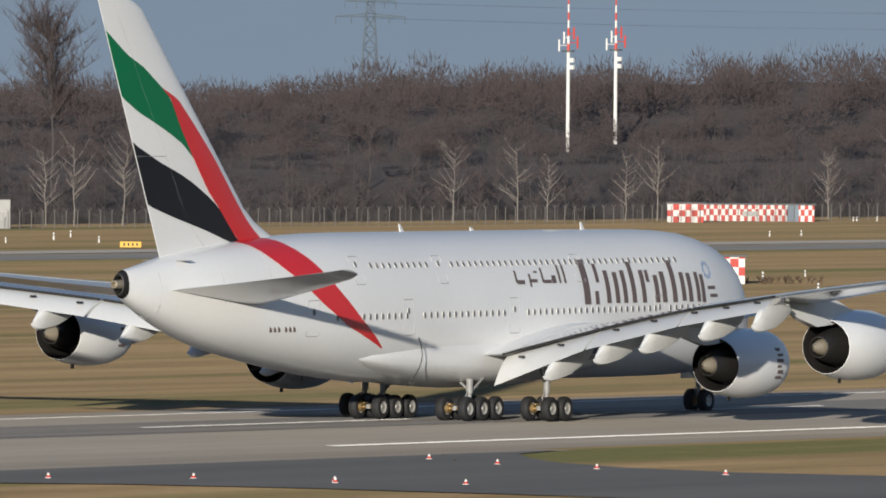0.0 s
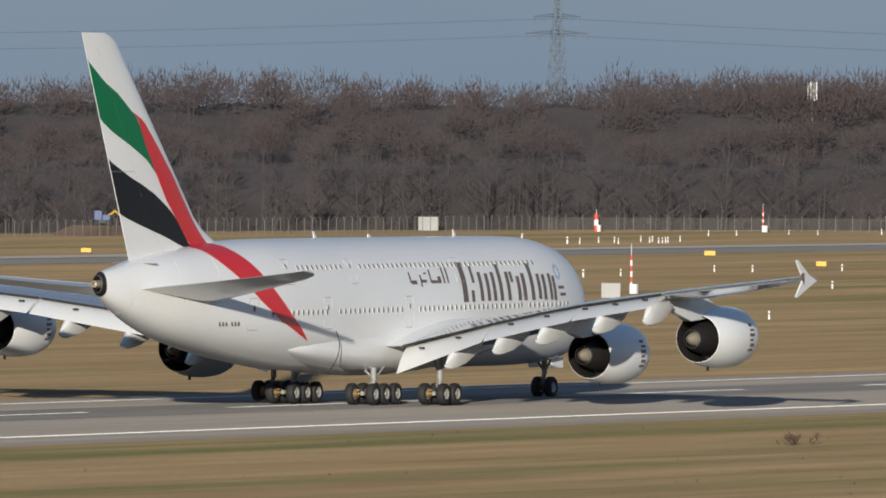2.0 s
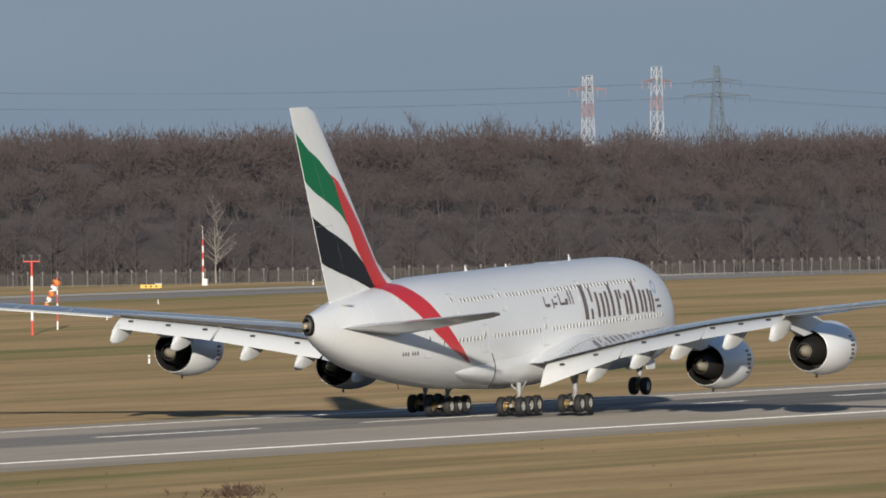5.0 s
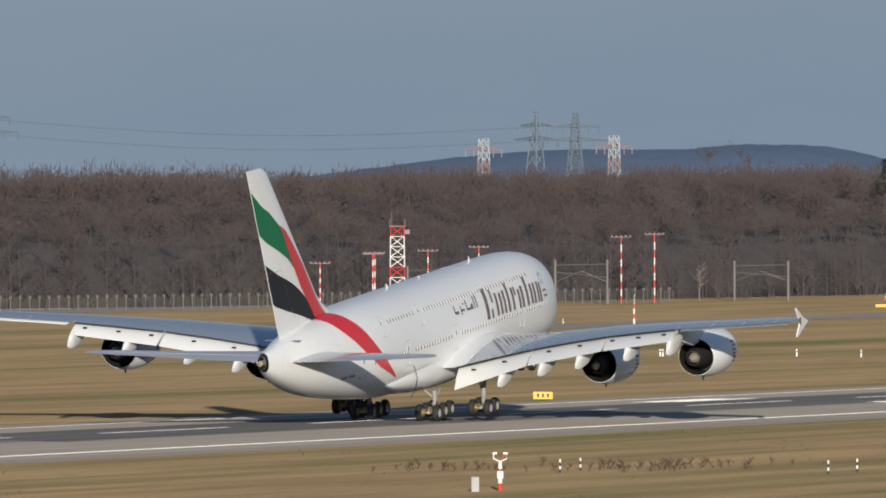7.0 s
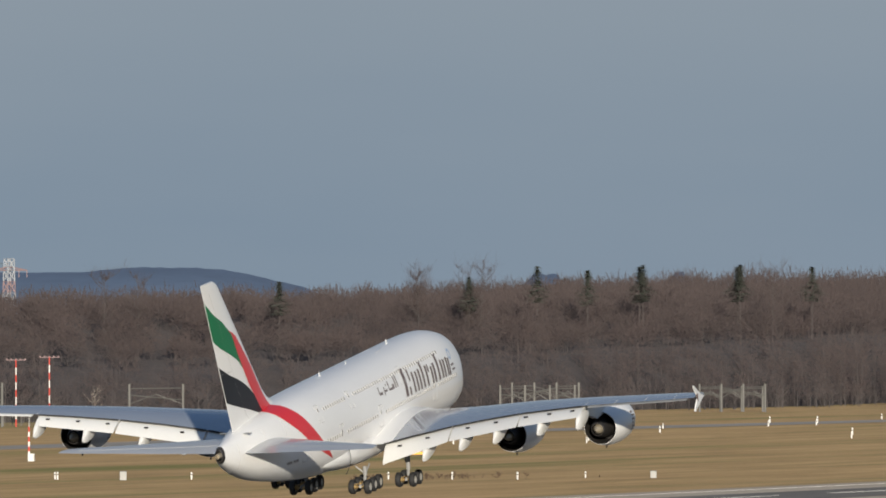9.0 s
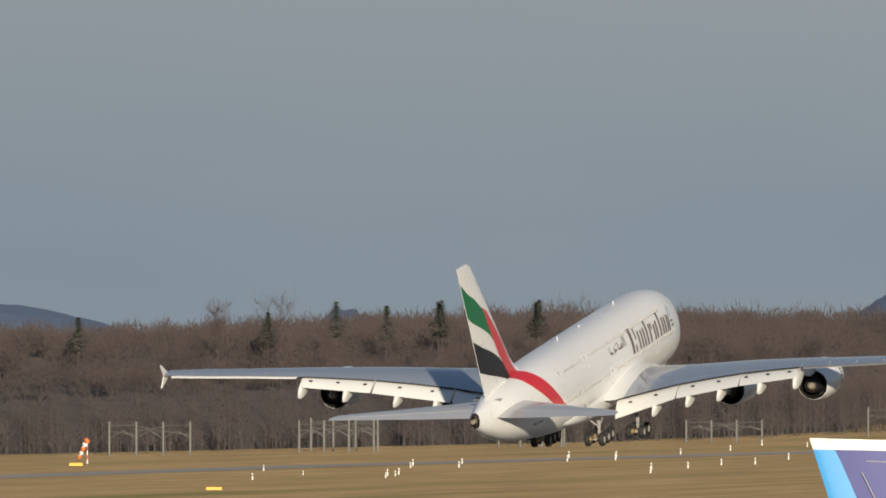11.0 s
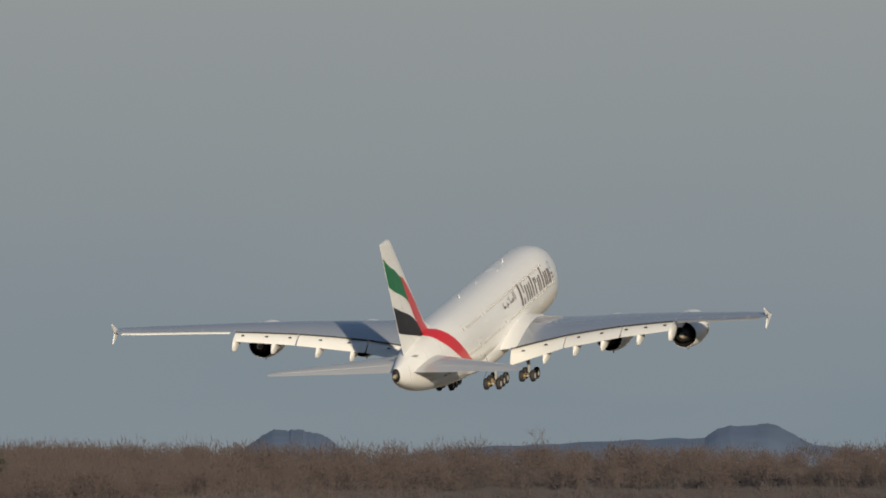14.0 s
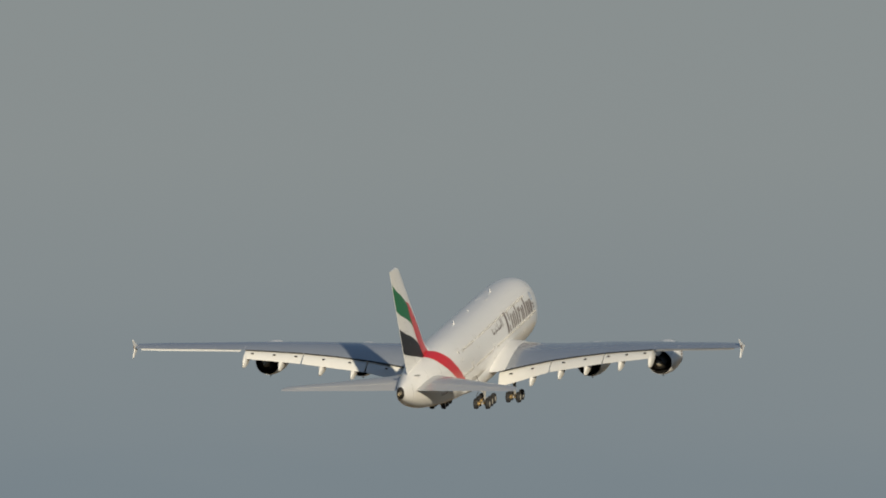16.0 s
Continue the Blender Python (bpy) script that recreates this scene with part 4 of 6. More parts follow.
def along_wood(step):
    """The fence's line with its corners rounded off, for the wood behind it."""
    raw = along_fence(step)
    k = int(70 / step)
    n = len(raw)
    mean = [sum((raw[min(n - 1, max(0, i + j))][0] for j in range(-k, k + 1)), Vector((0, 0))) / (2 * k + 1) for i in range(n)]
    out = []
    for i, p in enumerate(mean):
        d = (mean[min(n - 1, i + 4)] - mean[max(0, i - 4)]).normalized()
        out.append((p, Vector((-d.y, d.x))))
    return out


fence = thing("boundary_fence", "grey chain-link boundary fence with angled post tops", "fence", kind="structure")
panel = Build()
for p, q in zip(FENCE[:7], FENCE[1:7]):
    panel.add([(p[0], p[1], GZ), (q[0], q[1], GZ), (q[0], q[1], GZ + 2.1), (p[0], p[1], GZ + 2.1)], [(0, 1, 2, 3)])
part("fence_mesh", panel, CHAIN, fence, smooth=False)
pb = Build()
pb.box((0, 0, 1.05), (0.075, 0.075, 2.1))
for sd in (-1, 1):
    pb.tube([(0, 0, 2.08), (sd * 0.28, 0, 2.5)], [0.035, 0.03], 4)
POST_MESH = pb.mesh("fence_post", POST, False)
pts = [q for q in along_fence(2.6) if q[0].y < 2400]
near = [q for q in pts if q[0].y < 2080][:300]
for p, s in near:
    part("fence_post", POST_MESH, None, fence).matrix_basis = pose(p.x, p.y, GZ, 0, 0, math.degrees(math.atan2(s.y, s.x)))
rest = Build()
for p, s in pts:
    if not any(p is q[0] for q in near):
        rest.box((p.x, p.y, GZ + 1.05), (0.09, 0.09, 2.1))
        for sd in (-1, 1):
            rest.box((p.x + sd * 0.15 * s.x, p.y + sd * 0.15 * s.y, GZ + 2.25), (0.12, 0.12, 0.45))
tagged(part("fence_posts_beyond", rest, POST, fence, smooth=False), kind="stuff")


def bare_tree(rng, h, limbs=15, twigs=11, spread=0.28, twig_w=0.10, birch=False, low=0.30, stout=1.0):
    """Vertices, triangles and material indices (0 bark, 1 twigs) of a leafless tree."""
    V, F, M = [], [], []

    def stick(p, q, r0, r1, mi=0):
        p, q = np.array(p, float), np.array(q, float)
        d = (q - p) / (np.linalg.norm(q - p) + 1e-9)
        a = np.cross(d, (0.3, 0.9, 0.2))
        a /= np.linalg.norm(a)
        c = np.cross(d, a)
        o = len(V)
        for pt, r in ((p, r0), (q, r1)):
            for k in range(3):
                w = 2.094 * k
                V.append(pt + r * (math.cos(w) * a + math.sin(w) * c))
        for k in range(3):
            i, j = o + k, o + (k + 1) % 3
            F.append((i, j, j + 3))
            F.append((i, j + 3, i + 3))
            M.extend((mi, mi))

    r0 = (0.010 * h + 0.05) * stout
    lean = rng.normal(0, 0.02, 2)
    spine = [np.array((0, 0, -0.3))]
    for k in range(1, 6):
        spine.append(np.array((lean[0] * h * k / 5 + rng.normal(0, 0.12), lean[1] * h * k / 5 + rng.normal(0, 0.12), h * 0.94 * k / 5)))
    for k in range(5):
        stick(spine[k], spine[k + 1], r0 * (1 - k / 5.6), r0 * (1 - (k + 1) / 5.6))
    for _ in range(limbs):
        u = rng.uniform(low, 0.98)
        k = min(4, int(u * 5))
        base = spine[k] + (spine[k + 1] - spine[k]) * (u * 5 - k)
        az = rng.uniform(0, 6.283)
        ln = h * spread * rng.uniform(0.5, 1.15) * (1.15 - 0.55 * u)
        rise = rng.uniform(0.55, 1.25)
        mid = base + ln * 0.55 * np.array((math.cos(az), math.sin(az), rise * 0.8))
        az2 = az + rng.normal(0, 0.4)
        end = mid + ln * 0.6 * np.array((math.cos(az2), math.sin(az2), rise * 1.1))
        lr = r0 * 0.42 * (1.1 - u)  + 0.02
        stick(base, mid, lr, lr * 0.6)
        stick(mid, end, lr * 0.6, 0.015)
        for _ in range(twigs):
            t = rng.uniform(0.15, 1.0)
            p = base + (mid - base) * (t * 2) if t < 0.5 else mid + (end - mid) * (t * 2 - 1)
            a = rng.uniform(0, 6.283)
            dz = rng.uniform(-0.5, 0.5) if birch else rng.uniform(0.2, 1.3)
            q = p + rng.uniform(0.7, 2.0) * np.array((math.cos(a), math.sin(a), dz)) * (h / 20)
            sd = np.array((-math.sin(a), math.cos(a), 0)) * twig_w * rng.uniform(0.5, 1.2)
            o = len(V)
            V.extend((p - sd, p + sd, q))
            F.append((o, o + 1, o + 2))
            M.append(1)
    return np.array(V), np.array(F), np.array(M)


def round_crown(rng, h, limbs=4, twigs=440, full=False):
    """The upper part of a wood tree: a few limbs inside a dome of fine bare twigs; full: twigs down to the ground."""
    V, F, M = [], [], []
    rad, base, mid = h * rng.uniform(0.19, 0.25), 0.45 * h, 0.66 * h
    lobes = [(rng.uniform(0, 6.283), rng.uniform(0.2, 0.55), rng.uniform(0.75, 1.0)) for _ in range(6)]

    def blade(p, q, w, mi):
        d = q - p
        sd = np.cross(d, rng.normal(0, 1, 3))
        sd *= w / (np.linalg.norm(sd) + 1e-9)
        o = len(V)
        V.extend((p - sd, p + sd, q))
        F.append((o, o + 1, o + 2))
        M.append(mi)

    root = np.array((0.0, 0.0, base))
    for k in range(limbs):
        a, u = rng.uniform(0, 6.283), rng.uniform(0.2, 0.8)
        tip = np.array((rad * u * math.cos(a), rad * u * math.sin(a), mid + (h - mid) * (1 - u * u) * 0.85))
        blade(root, tip, 0.07, 0)
        blade(root, tip, 0.07, 0)
    if full:
        for dx in (-0.6, 0.7):
            blade(np.array((dx, 0.0, 0.0)), np.array((dx * 1.3, 0.3, 0.8 * h)), 0.13, 0)
    for _ in range(twigs):
        a, off, size = lobes[rng.integers(0, 6)]
        c = np.array((rad * off * math.cos(a), rad * off * math.sin(a), mid + (h - mid) * 0.35 * size))
        if full:
            c[2] = h * rng.uniform(0.05, 0.62)
        n = rng.normal(0, 1, 3)
        n[2] = abs(n[2]) * 1.1 - 0.35
        n /= np.linalg.norm(n)
        r = rng.uniform(0.45, 0.95)
        p = c + n * np.array((rad * 0.62, rad * 0.62, (h - mid) * 0.62 * size)) * r
        q = p + (n + (0, 0, 0.45) + rng.normal(0, 0.35, 3)) * rng.uniform(0.35, 0.8)
        blade(p, q, rng.uniform(0.04, 0.085), 1)
    return np.array(V), np.array(F), np.array(M)


def scatter_mesh(name, protos, places, mats):
    """One mesh of many placed copies: places hold x, y, z, turn, scale and the prototype's number."""
    vs, fs, ms, o = [], [], [], 0
    for x, y, z, a, sc, k in places:
        V, F, M = protos[k]
        c, s = math.cos(a), math.sin(a)
        w = np.empty_like(V)
        w[:, 0] = (V[:, 0] * c - V[:, 1] * s) * sc + x
        w[:, 1] = (V[:, 0] * s + V[:, 1] * c) * sc + y
        w[:, 2] = V[:, 2] * sc + z
        vs.append(w)
        fs.append(F + o)
        ms.append(M)
        o += len(V)
    v, f, m = np.concatenate(vs), np.concatenate(fs), np.concatenate(ms)
    me = bpy.data.meshes.new(name)
    me.vertices.add(len(v))
    me.vertices.foreach_set("co", v.ravel().astype(np.float32))
    me.loops.add(f.size)
    me.loops.foreach_set("vertex_index", f.ravel().astype(np.int32))
    me.polygons.add(len(f))
    me.polygons.foreach_set("loop_start", np.arange(0, f.size, 3, dtype=np.int32))
    for q in mats:
        me.materials.append(q)
    me.polygons.foreach_set("material_index", m.astype(np.int32))
    me.update(calc_edges=True)
    return me


rng = np.random.default_rng(7)
TREES = [bare_tree(rng, 20, 15, 26, 0.24, 0.045, low=0.12, stout=0.4) for _ in range(10)]
CROWNS = [round_crown(rng, 20) for _ in range(12)] + [round_crown(rng, 20, 0, 420, True) for _ in range(6)]
SHRUBS = [bare_tree(rng, 6, 12, 12, 0.42, 0.08) for _ in range(5)]


def smooth(a, b, v):
    u = min(1, max(0, (v - a) / (b - a)))
    return u * u * (3 - 2 * u)


def wood_height(y):
    """The wood, taller towards the airfield's far end; heights fitted to the camera's view."""
    return 17.8 + 2.5 * smooth(1850, 2070, y) + 3.5 * smooth(1600, 2050, y) + 1.7 * smooth(1850, 2050, y) * (1 - smooth(2250, 2450, y)) + 1.6 * smooth(2850, 3150, y) + 3.4 * smooth(3150, 3650, y)


def layer_height(off, y):
    """Lower trees along the edge, the tall wood behind them."""
    u = min(1, max(0, (off - 55) / 45))
    low = 0.66 + 0.22 * smooth(2500, 3000, y)
    return low + (1 - low) * u * u * (3 - 2 * u)


front, back = [], []
OFFSETS = [25, 30, 38, 47, 57, 68, 80, 92, 104, 116, 130, 146, 162]
for p, s in along_wood(5.9):
    for row, o in enumerate(OFFSETS):
        if rng.random() < (0.2 if row < 2 else 0.04):
            continue
        off = o + rng.normal(0, 2.8)
        q = p + s * off
        hh = wood_height(p.y) * rng.uniform(0.86 if row > 6 else 0.80, 1.0) * layer_height(off, p.y)
        hh *= 1 + 0.08 * noise.noise(Vector((q.x * 0.02, q.y * 0.02, 0)))
        edge = row < 1 and p.y < 2450
        if row < 2 and not edge:
            hh *= 0.8
        (front if edge else back).append((q.x + rng.normal(0, 1.5), q.y + rng.normal(0, 1.8), GZ, rng.uniform(0, 6.28), hh / 20, rng.integers(0, 10) if edge else rng.integers(12, 18) if row < 4 else rng.integers(0, 12)))
shrubs = []
for p, s in along_fence(3.4):
    q = p + s * (13 + rng.uniform(0, 12))
    shrubs.append((q.x, q.y, GZ, rng.uniform(0, 6.28), rng.uniform(0.35, 1.05), rng.integers(0, 5)))
tagged(new("woodland_edge", scatter_mesh("woodland_edge", TREES, front, [BARK, TWIG])), "leafless brown winter trees along the wood's edge", "trees", kind="stuff")
tagged(new("woodland", scatter_mesh("woodland", CROWNS, back, [BARK, TWIG])), "leafless brown winter wood beyond the fence", "trees", kind="stuff")
tagged(new("undergrowth", scatter_mesh("undergrowth", SHRUBS, shrubs, [BARK, TWIG])), "bare brown undergrowth behind the fence", "shrubs", kind="stuff")

# filler mass behind the trees, coloured dark for the shade inside, with ragged top
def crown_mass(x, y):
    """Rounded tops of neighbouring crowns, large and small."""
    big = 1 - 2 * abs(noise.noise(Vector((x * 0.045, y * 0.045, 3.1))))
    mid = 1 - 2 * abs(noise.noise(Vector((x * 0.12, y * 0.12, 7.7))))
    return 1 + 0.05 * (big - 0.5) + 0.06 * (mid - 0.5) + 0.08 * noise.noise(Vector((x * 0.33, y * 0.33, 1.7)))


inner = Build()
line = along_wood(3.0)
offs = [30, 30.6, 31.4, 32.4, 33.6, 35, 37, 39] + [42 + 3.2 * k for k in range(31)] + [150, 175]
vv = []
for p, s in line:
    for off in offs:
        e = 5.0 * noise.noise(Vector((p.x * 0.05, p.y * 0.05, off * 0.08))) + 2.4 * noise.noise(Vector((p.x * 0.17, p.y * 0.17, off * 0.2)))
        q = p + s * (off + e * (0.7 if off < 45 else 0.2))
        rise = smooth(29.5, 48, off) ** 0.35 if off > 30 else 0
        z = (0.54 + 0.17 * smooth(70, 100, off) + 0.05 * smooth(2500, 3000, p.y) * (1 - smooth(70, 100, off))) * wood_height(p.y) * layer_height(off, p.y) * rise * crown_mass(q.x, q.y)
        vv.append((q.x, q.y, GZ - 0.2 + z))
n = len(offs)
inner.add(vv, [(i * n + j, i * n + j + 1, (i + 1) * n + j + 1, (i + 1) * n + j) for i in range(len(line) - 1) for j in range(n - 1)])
solid("woodland_shade_mass", inner, WOOD_SHADE, "dark filler mass standing for the shaded interior of the leafless wood", "trees", kind="stuff")


def single_tree(name, x, y, h, seed, bark, twig, label, category, limbs=22, twigs=16, spread=0.30, tw=0.06, birch=False):
    r = np.random.default_rng(seed)
    V, F, M = bare_tree(r, h, limbs, twigs, spread, tw, birch, 0.25 if birch else 0.5, 0.6)
    t = tagged(new(name), label, category)
    t.matrix_basis = pose(x, y, GZ)
    for nm, k, mt in (("trunk", 0, bark), ("crown", 1, twig)):
        f = F[M == k]
        used, inv = np.unique(f, return_inverse=True)
        b = Build()
        b.add([tuple(p) for p in V[used]], [tuple(q) for q in inv.reshape(f.shape)])
        part(nm, b.mesh(nm, mt, False), None, t)
    return t


for k, (x, y, h) in enumerate([(-569.42, 1625.39, 11.33), (-571.81, 1622.41, 10.23), (-564.31, 1712.85, 10.68), (-563.86, 1729.34, 10.82), (-565.26, 1739.84, 8.92), (-563.55, 1757.89, 9.29), (-564.43, 1768.34, 11.56), (-564.87, 1817.45, 9.37), (-570.99, 1639.75, 11.53), (-565.58, 1840.11, 15.02), (-560.45, 1871.21, 7.11), (-563.68, 1836.93, 10.27), (-476.67, 2158.36, 12.55), (-476.76, 2158.23, 11.71), (-370.38, 2429.28, 6.97), (-562.95, 1813.92, 8.8)]):
    single_tree("birch", x, y, h, 100 + k, BIRCH, BIRCH_TWIG, "slender bare birch with a pale trunk at the wood's edge", "tree", 24, 26, 0.26, 0.04, True)
for k, (x, y, h) in enumerate([(-587.41, 1649.27, 28), (-585.94, 1727.69, 15.9), (-407.62, 2763.79, 27.57), (-409.7, 2743.27, 27.12), (-427.66, 2608.2, 26.17), (-426.12, 2623.06, 26.19), (-408.19, 2777.74, 27.89), (-411.27, 2747.56, 27.0), (-474.8, 3759.18, 31.37), (-392.28, 2926.42, 27.76), (-490.24, 2308.04, 26.23), (-498.24, 2297.22, 25.74), (-519.29, 2224.13, 24.88), (-582.62, 1976.2, 22.41)]):
    single_tree("tall_tree", x, y, h, 200 + k, BARK, TWIG, "tall leafless tree standing above the wood", "tree", *((80, 60, 0.24, 0.045) if y < 1700 else (30, 24, 0.15, 0.035)))


def conifer(x, y, h, seed):
    r = np.random.default_rng(seed)
    t = thing("conifer", "dark green conifer rising out of the bare wood", "tree")
    t.matrix_basis = pose(x, y, GZ)
    b = Build()
    b.tube([(0, 0, 0), (0, 0, h)], [0.2, 0.03], 6)
    part("trunk", b, BARK, t)
    c = Build()
    for k in range(700):
        u = r.uniform(0.74, 1.0)
        rad = (1.01 - u) * h * 0.62 * r.uniform(0.3, 1.0) * (0.75 + 0.25 * math.sin(40 * u)) + 0.2
        a = r.uniform(0, 6.283)
        p = Vector((rad * math.cos(a), rad * math.sin(a), u * h))
        d = Vector((math.cos(a), math.sin(a), -0.25)) * r.uniform(0.4, 0.9)
        sd = Vector((-math.sin(a), math.cos(a), 0)) * r.uniform(0.15, 0.4)
        c.add([p - d - sd, p - d + sd, p + d + Vector((0, 0, 0.2))], [(0, 1, 2)])
    part("crown", c.mesh("crown", NEEDLE, False), None, t)


for k, (x, y, h) in enumerate([(-399.16, 2854.85, 26.7), (-401.68, 2827.66, 26.01), (-390.53, 2948.53, 26.82), (-395.72, 2912.24, 26.78), (-414.95, 2672.72, 23.79), (-394.17, 2908.8, 27.14), (-404.08, 2801.8, 26.71), (-397.57, 2851.66, 27.02), (-405.92, 2762.85, 24.68)]):
    conifer(x, y, h, 300 + k)


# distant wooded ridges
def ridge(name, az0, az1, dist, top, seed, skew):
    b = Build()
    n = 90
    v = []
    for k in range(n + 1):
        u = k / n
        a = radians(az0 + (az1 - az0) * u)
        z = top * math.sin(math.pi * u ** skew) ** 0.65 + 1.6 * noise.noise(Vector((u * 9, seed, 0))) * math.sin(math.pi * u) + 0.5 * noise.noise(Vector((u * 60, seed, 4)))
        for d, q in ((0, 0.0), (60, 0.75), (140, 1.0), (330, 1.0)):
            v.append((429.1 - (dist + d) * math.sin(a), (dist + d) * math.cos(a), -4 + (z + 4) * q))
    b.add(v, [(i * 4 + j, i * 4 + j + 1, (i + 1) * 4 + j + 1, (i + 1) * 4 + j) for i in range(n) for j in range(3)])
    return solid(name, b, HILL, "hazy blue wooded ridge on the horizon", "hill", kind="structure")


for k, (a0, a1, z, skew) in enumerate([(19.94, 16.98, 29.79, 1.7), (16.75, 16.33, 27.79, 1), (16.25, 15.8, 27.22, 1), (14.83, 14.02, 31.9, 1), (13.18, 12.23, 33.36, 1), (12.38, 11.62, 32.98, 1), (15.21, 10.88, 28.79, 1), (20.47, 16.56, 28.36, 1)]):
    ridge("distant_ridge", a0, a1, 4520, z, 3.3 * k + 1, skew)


# ---------------------------------------------------------------- airfield things
def striped_pole(b, x, y, z0, z1, r0, r1, bands, n=8, first=0):
    """One pole whose bands alternate between the mesh's first two materials."""
    v = []
    for k in range(bands + 1):
        u = k / bands
        r = r0 + (r1 - r0) * u
        v += [(x + r * math.cos(2 * math.pi * i / n), y + r * math.sin(2 * math.pi * i / n), z0 + (z1 - z0) * u) for i in range(n)]
    o, top = len(b.v), bands * n
    b.add(v, [])
    for k in range(bands):
        b.f += [tuple(o + k * n + j for j in (i, (i + 1) % n, n + (i + 1) % n, n + i)) for i in range(n)]
        b.m += [(k + first) % 2] * n
    b.f += [tuple(o + top + i for i in range(n)), tuple(o + i for i in range(n))[::-1]]
    b.m += [(bands - 1 + first) % 2, first % 2]


def obstruction_mast(x, y, h, bands=7, arms=False, r=0.14):
    t = thing("obstruction_mast", "red and white banded mast on the airfield grass", "mast", "obstruction masts")
    t.matrix_basis = pose(x, y, GZ)
    b = Build()
    striped_pole(b, 0, 0, 0, h, r, r * 0.8, bands)
    part("pole", b, [MARK_RED, MARK_WHITE], t)
    if arms:
        b = Build()
        b.box((0, 0, h), (1.9, 0.12, 0.12), 0, radians(25))
        part("crossarm", b, MARK_RED, t)
        b = Build()
        for sd in (-0.9, 0, 0.9):
            cx, cy = sd * math.cos(radians(25)), sd * math.sin(radians(25))
            b.tube([(cx, cy, h), (cx, cy, h + 0.6)], [0.05, 0.05], 6)
            b.box((cx, cy, h + 0.65), (0.34, 0.2, 0.16))
        part("sensor_bar", b, STEEL, t)
    else:
        b = Build()
        b.tube([(0, 0, h), (0, 0, h + 0.28 * h)], [0.04, 0.02], 5)
        part("whip", b, MARK_WHITE, t)
        part("cabinet", Build().box((0.3, 0, 0.5), (0.8, 0.5, 1.0), 0.04), MARK_WHITE, t)
    return t


for x, y, h in [(-255.87, 1578.69, 8.3)]:
    obstruction_mast(x, y, h, 5, True, 0.16)
for x, y, h in [(-466.55, 2129.11, 6.98), (-521.49, 2068.21, 3.4), (-548.23, 1829.42, 4.29), (-195.85, 1871.92, 4.44), (-234.7, 1411.02, 4.08)]:
    obstruction_mast(x, y, h)
obstruction_mast(-541.3, 2051.1, 2.7, 3, False, 0.4)


def windsock(x, y, h, label):
    t = thing("windsock", label, "windsock")
    t.matrix_basis = pose(x, y, GZ)
    b = Build()
    striped_pole(b, 0, 0, 0, h, 0.10, 0.07, 6, first=1)
    part("pole", b, [MARK_RED, MARK_WHITE], t)
    d = Vector((-0.36, -0.2, -0.9)).normalized()
    for k in range(5):
        p0, p1 = Vector((0, 0, h - 0.4)) + d * 0.72 * k, Vector((0, 0, h - 0.4)) + d * 0.72 * (k + 1)
        b = Build()
        b.tube([p0, (p0 + p1) / 2 + Vector((0.03, 0, 0)), p1], [0.50 - 0.055 * k, 0.485 - 0.055 * k, 0.45 - 0.055 * k], 12, False)
        part("sock_ring", b, MARK_WHITE if k % 2 else ORANGE, t)


for x, y, h in [(-273.18, 1625.93, 6.07), (-310.48, 2346.7, 4.35)]:
    windsock(x, y, h, "drooping orange and white windsock on a pole")


def approach_light(x, y, h):
    t = thing("approach_light", "red and white approach light pole with a crossbar", "light mast", "approach lights")
    t.matrix_basis = pose(x, y, GZ)
    b = Build()
    striped_pole(b, 0, 0, 0, h, 0.11, 0.09, 9)
    part("pole", b, [MARK_RED, MARK_WHITE], t)
    b = Build()
    b.box((0, 0, h), (3.2, 0.10, 0.10), 0, radians(20))
    for k in range(5):
        o = -1.5 + 0.75 * k
        b.box((o * math.cos(radians(20)), o * math.sin(radians(20)), h + 0.15), (0.2, 0.2, 0.22))
    part("crossbar", b, FAR_RED, t, "red crossbar with lamps")


for x, y, h in [(-381.13, 2322.43, 8.88), (-376.45, 2333.88, 9.44), (-365.51, 2373.44, 10.87), (-363.04, 2383.25, 11.28), (-384.81, 2307.23, 8.61), (-388.75, 2292.24, 7.09), (-384.31, 2304.85, 8.48)]:
    approach_light(x, y, h)


def lattice(b, w0, w1, h, n, r, red=True):
    """Four legs with zigzag bracing; bands alternate."""
    def leg(sx, sy, u):
        w = w0 + (w1 - w0) * u
        return (sx * w / 2, sy * w / 2, h * u)
    cs = [(-1, -1), (1, -1), (1, 1), (-1, 1)]
    for k in range(n):
        mi = (1 if k % 4 == 3 else 0) if red else 0
        for i, c in enumerate(cs):
            d = cs[(i + 1) % 4]
            b.tube([leg(*c, k / n), leg(*c, (k + 1) / n)], [r, r], 4, False, mi)
            b.tube([leg(*c, k / n), leg(*d, (k + 1) / n)], [r * 0.7, r * 0.7], 4, False, mi)
            b.tube([leg(*d, k / n), leg(*c, (k + 1) / n)], [r * 0.7, r * 0.7], 4, False, mi)
            b.tube([leg(*c, (k + 1) / n), leg(*d, (k + 1) / n)], [r * 0.7, r * 0.7], 4, False, mi)


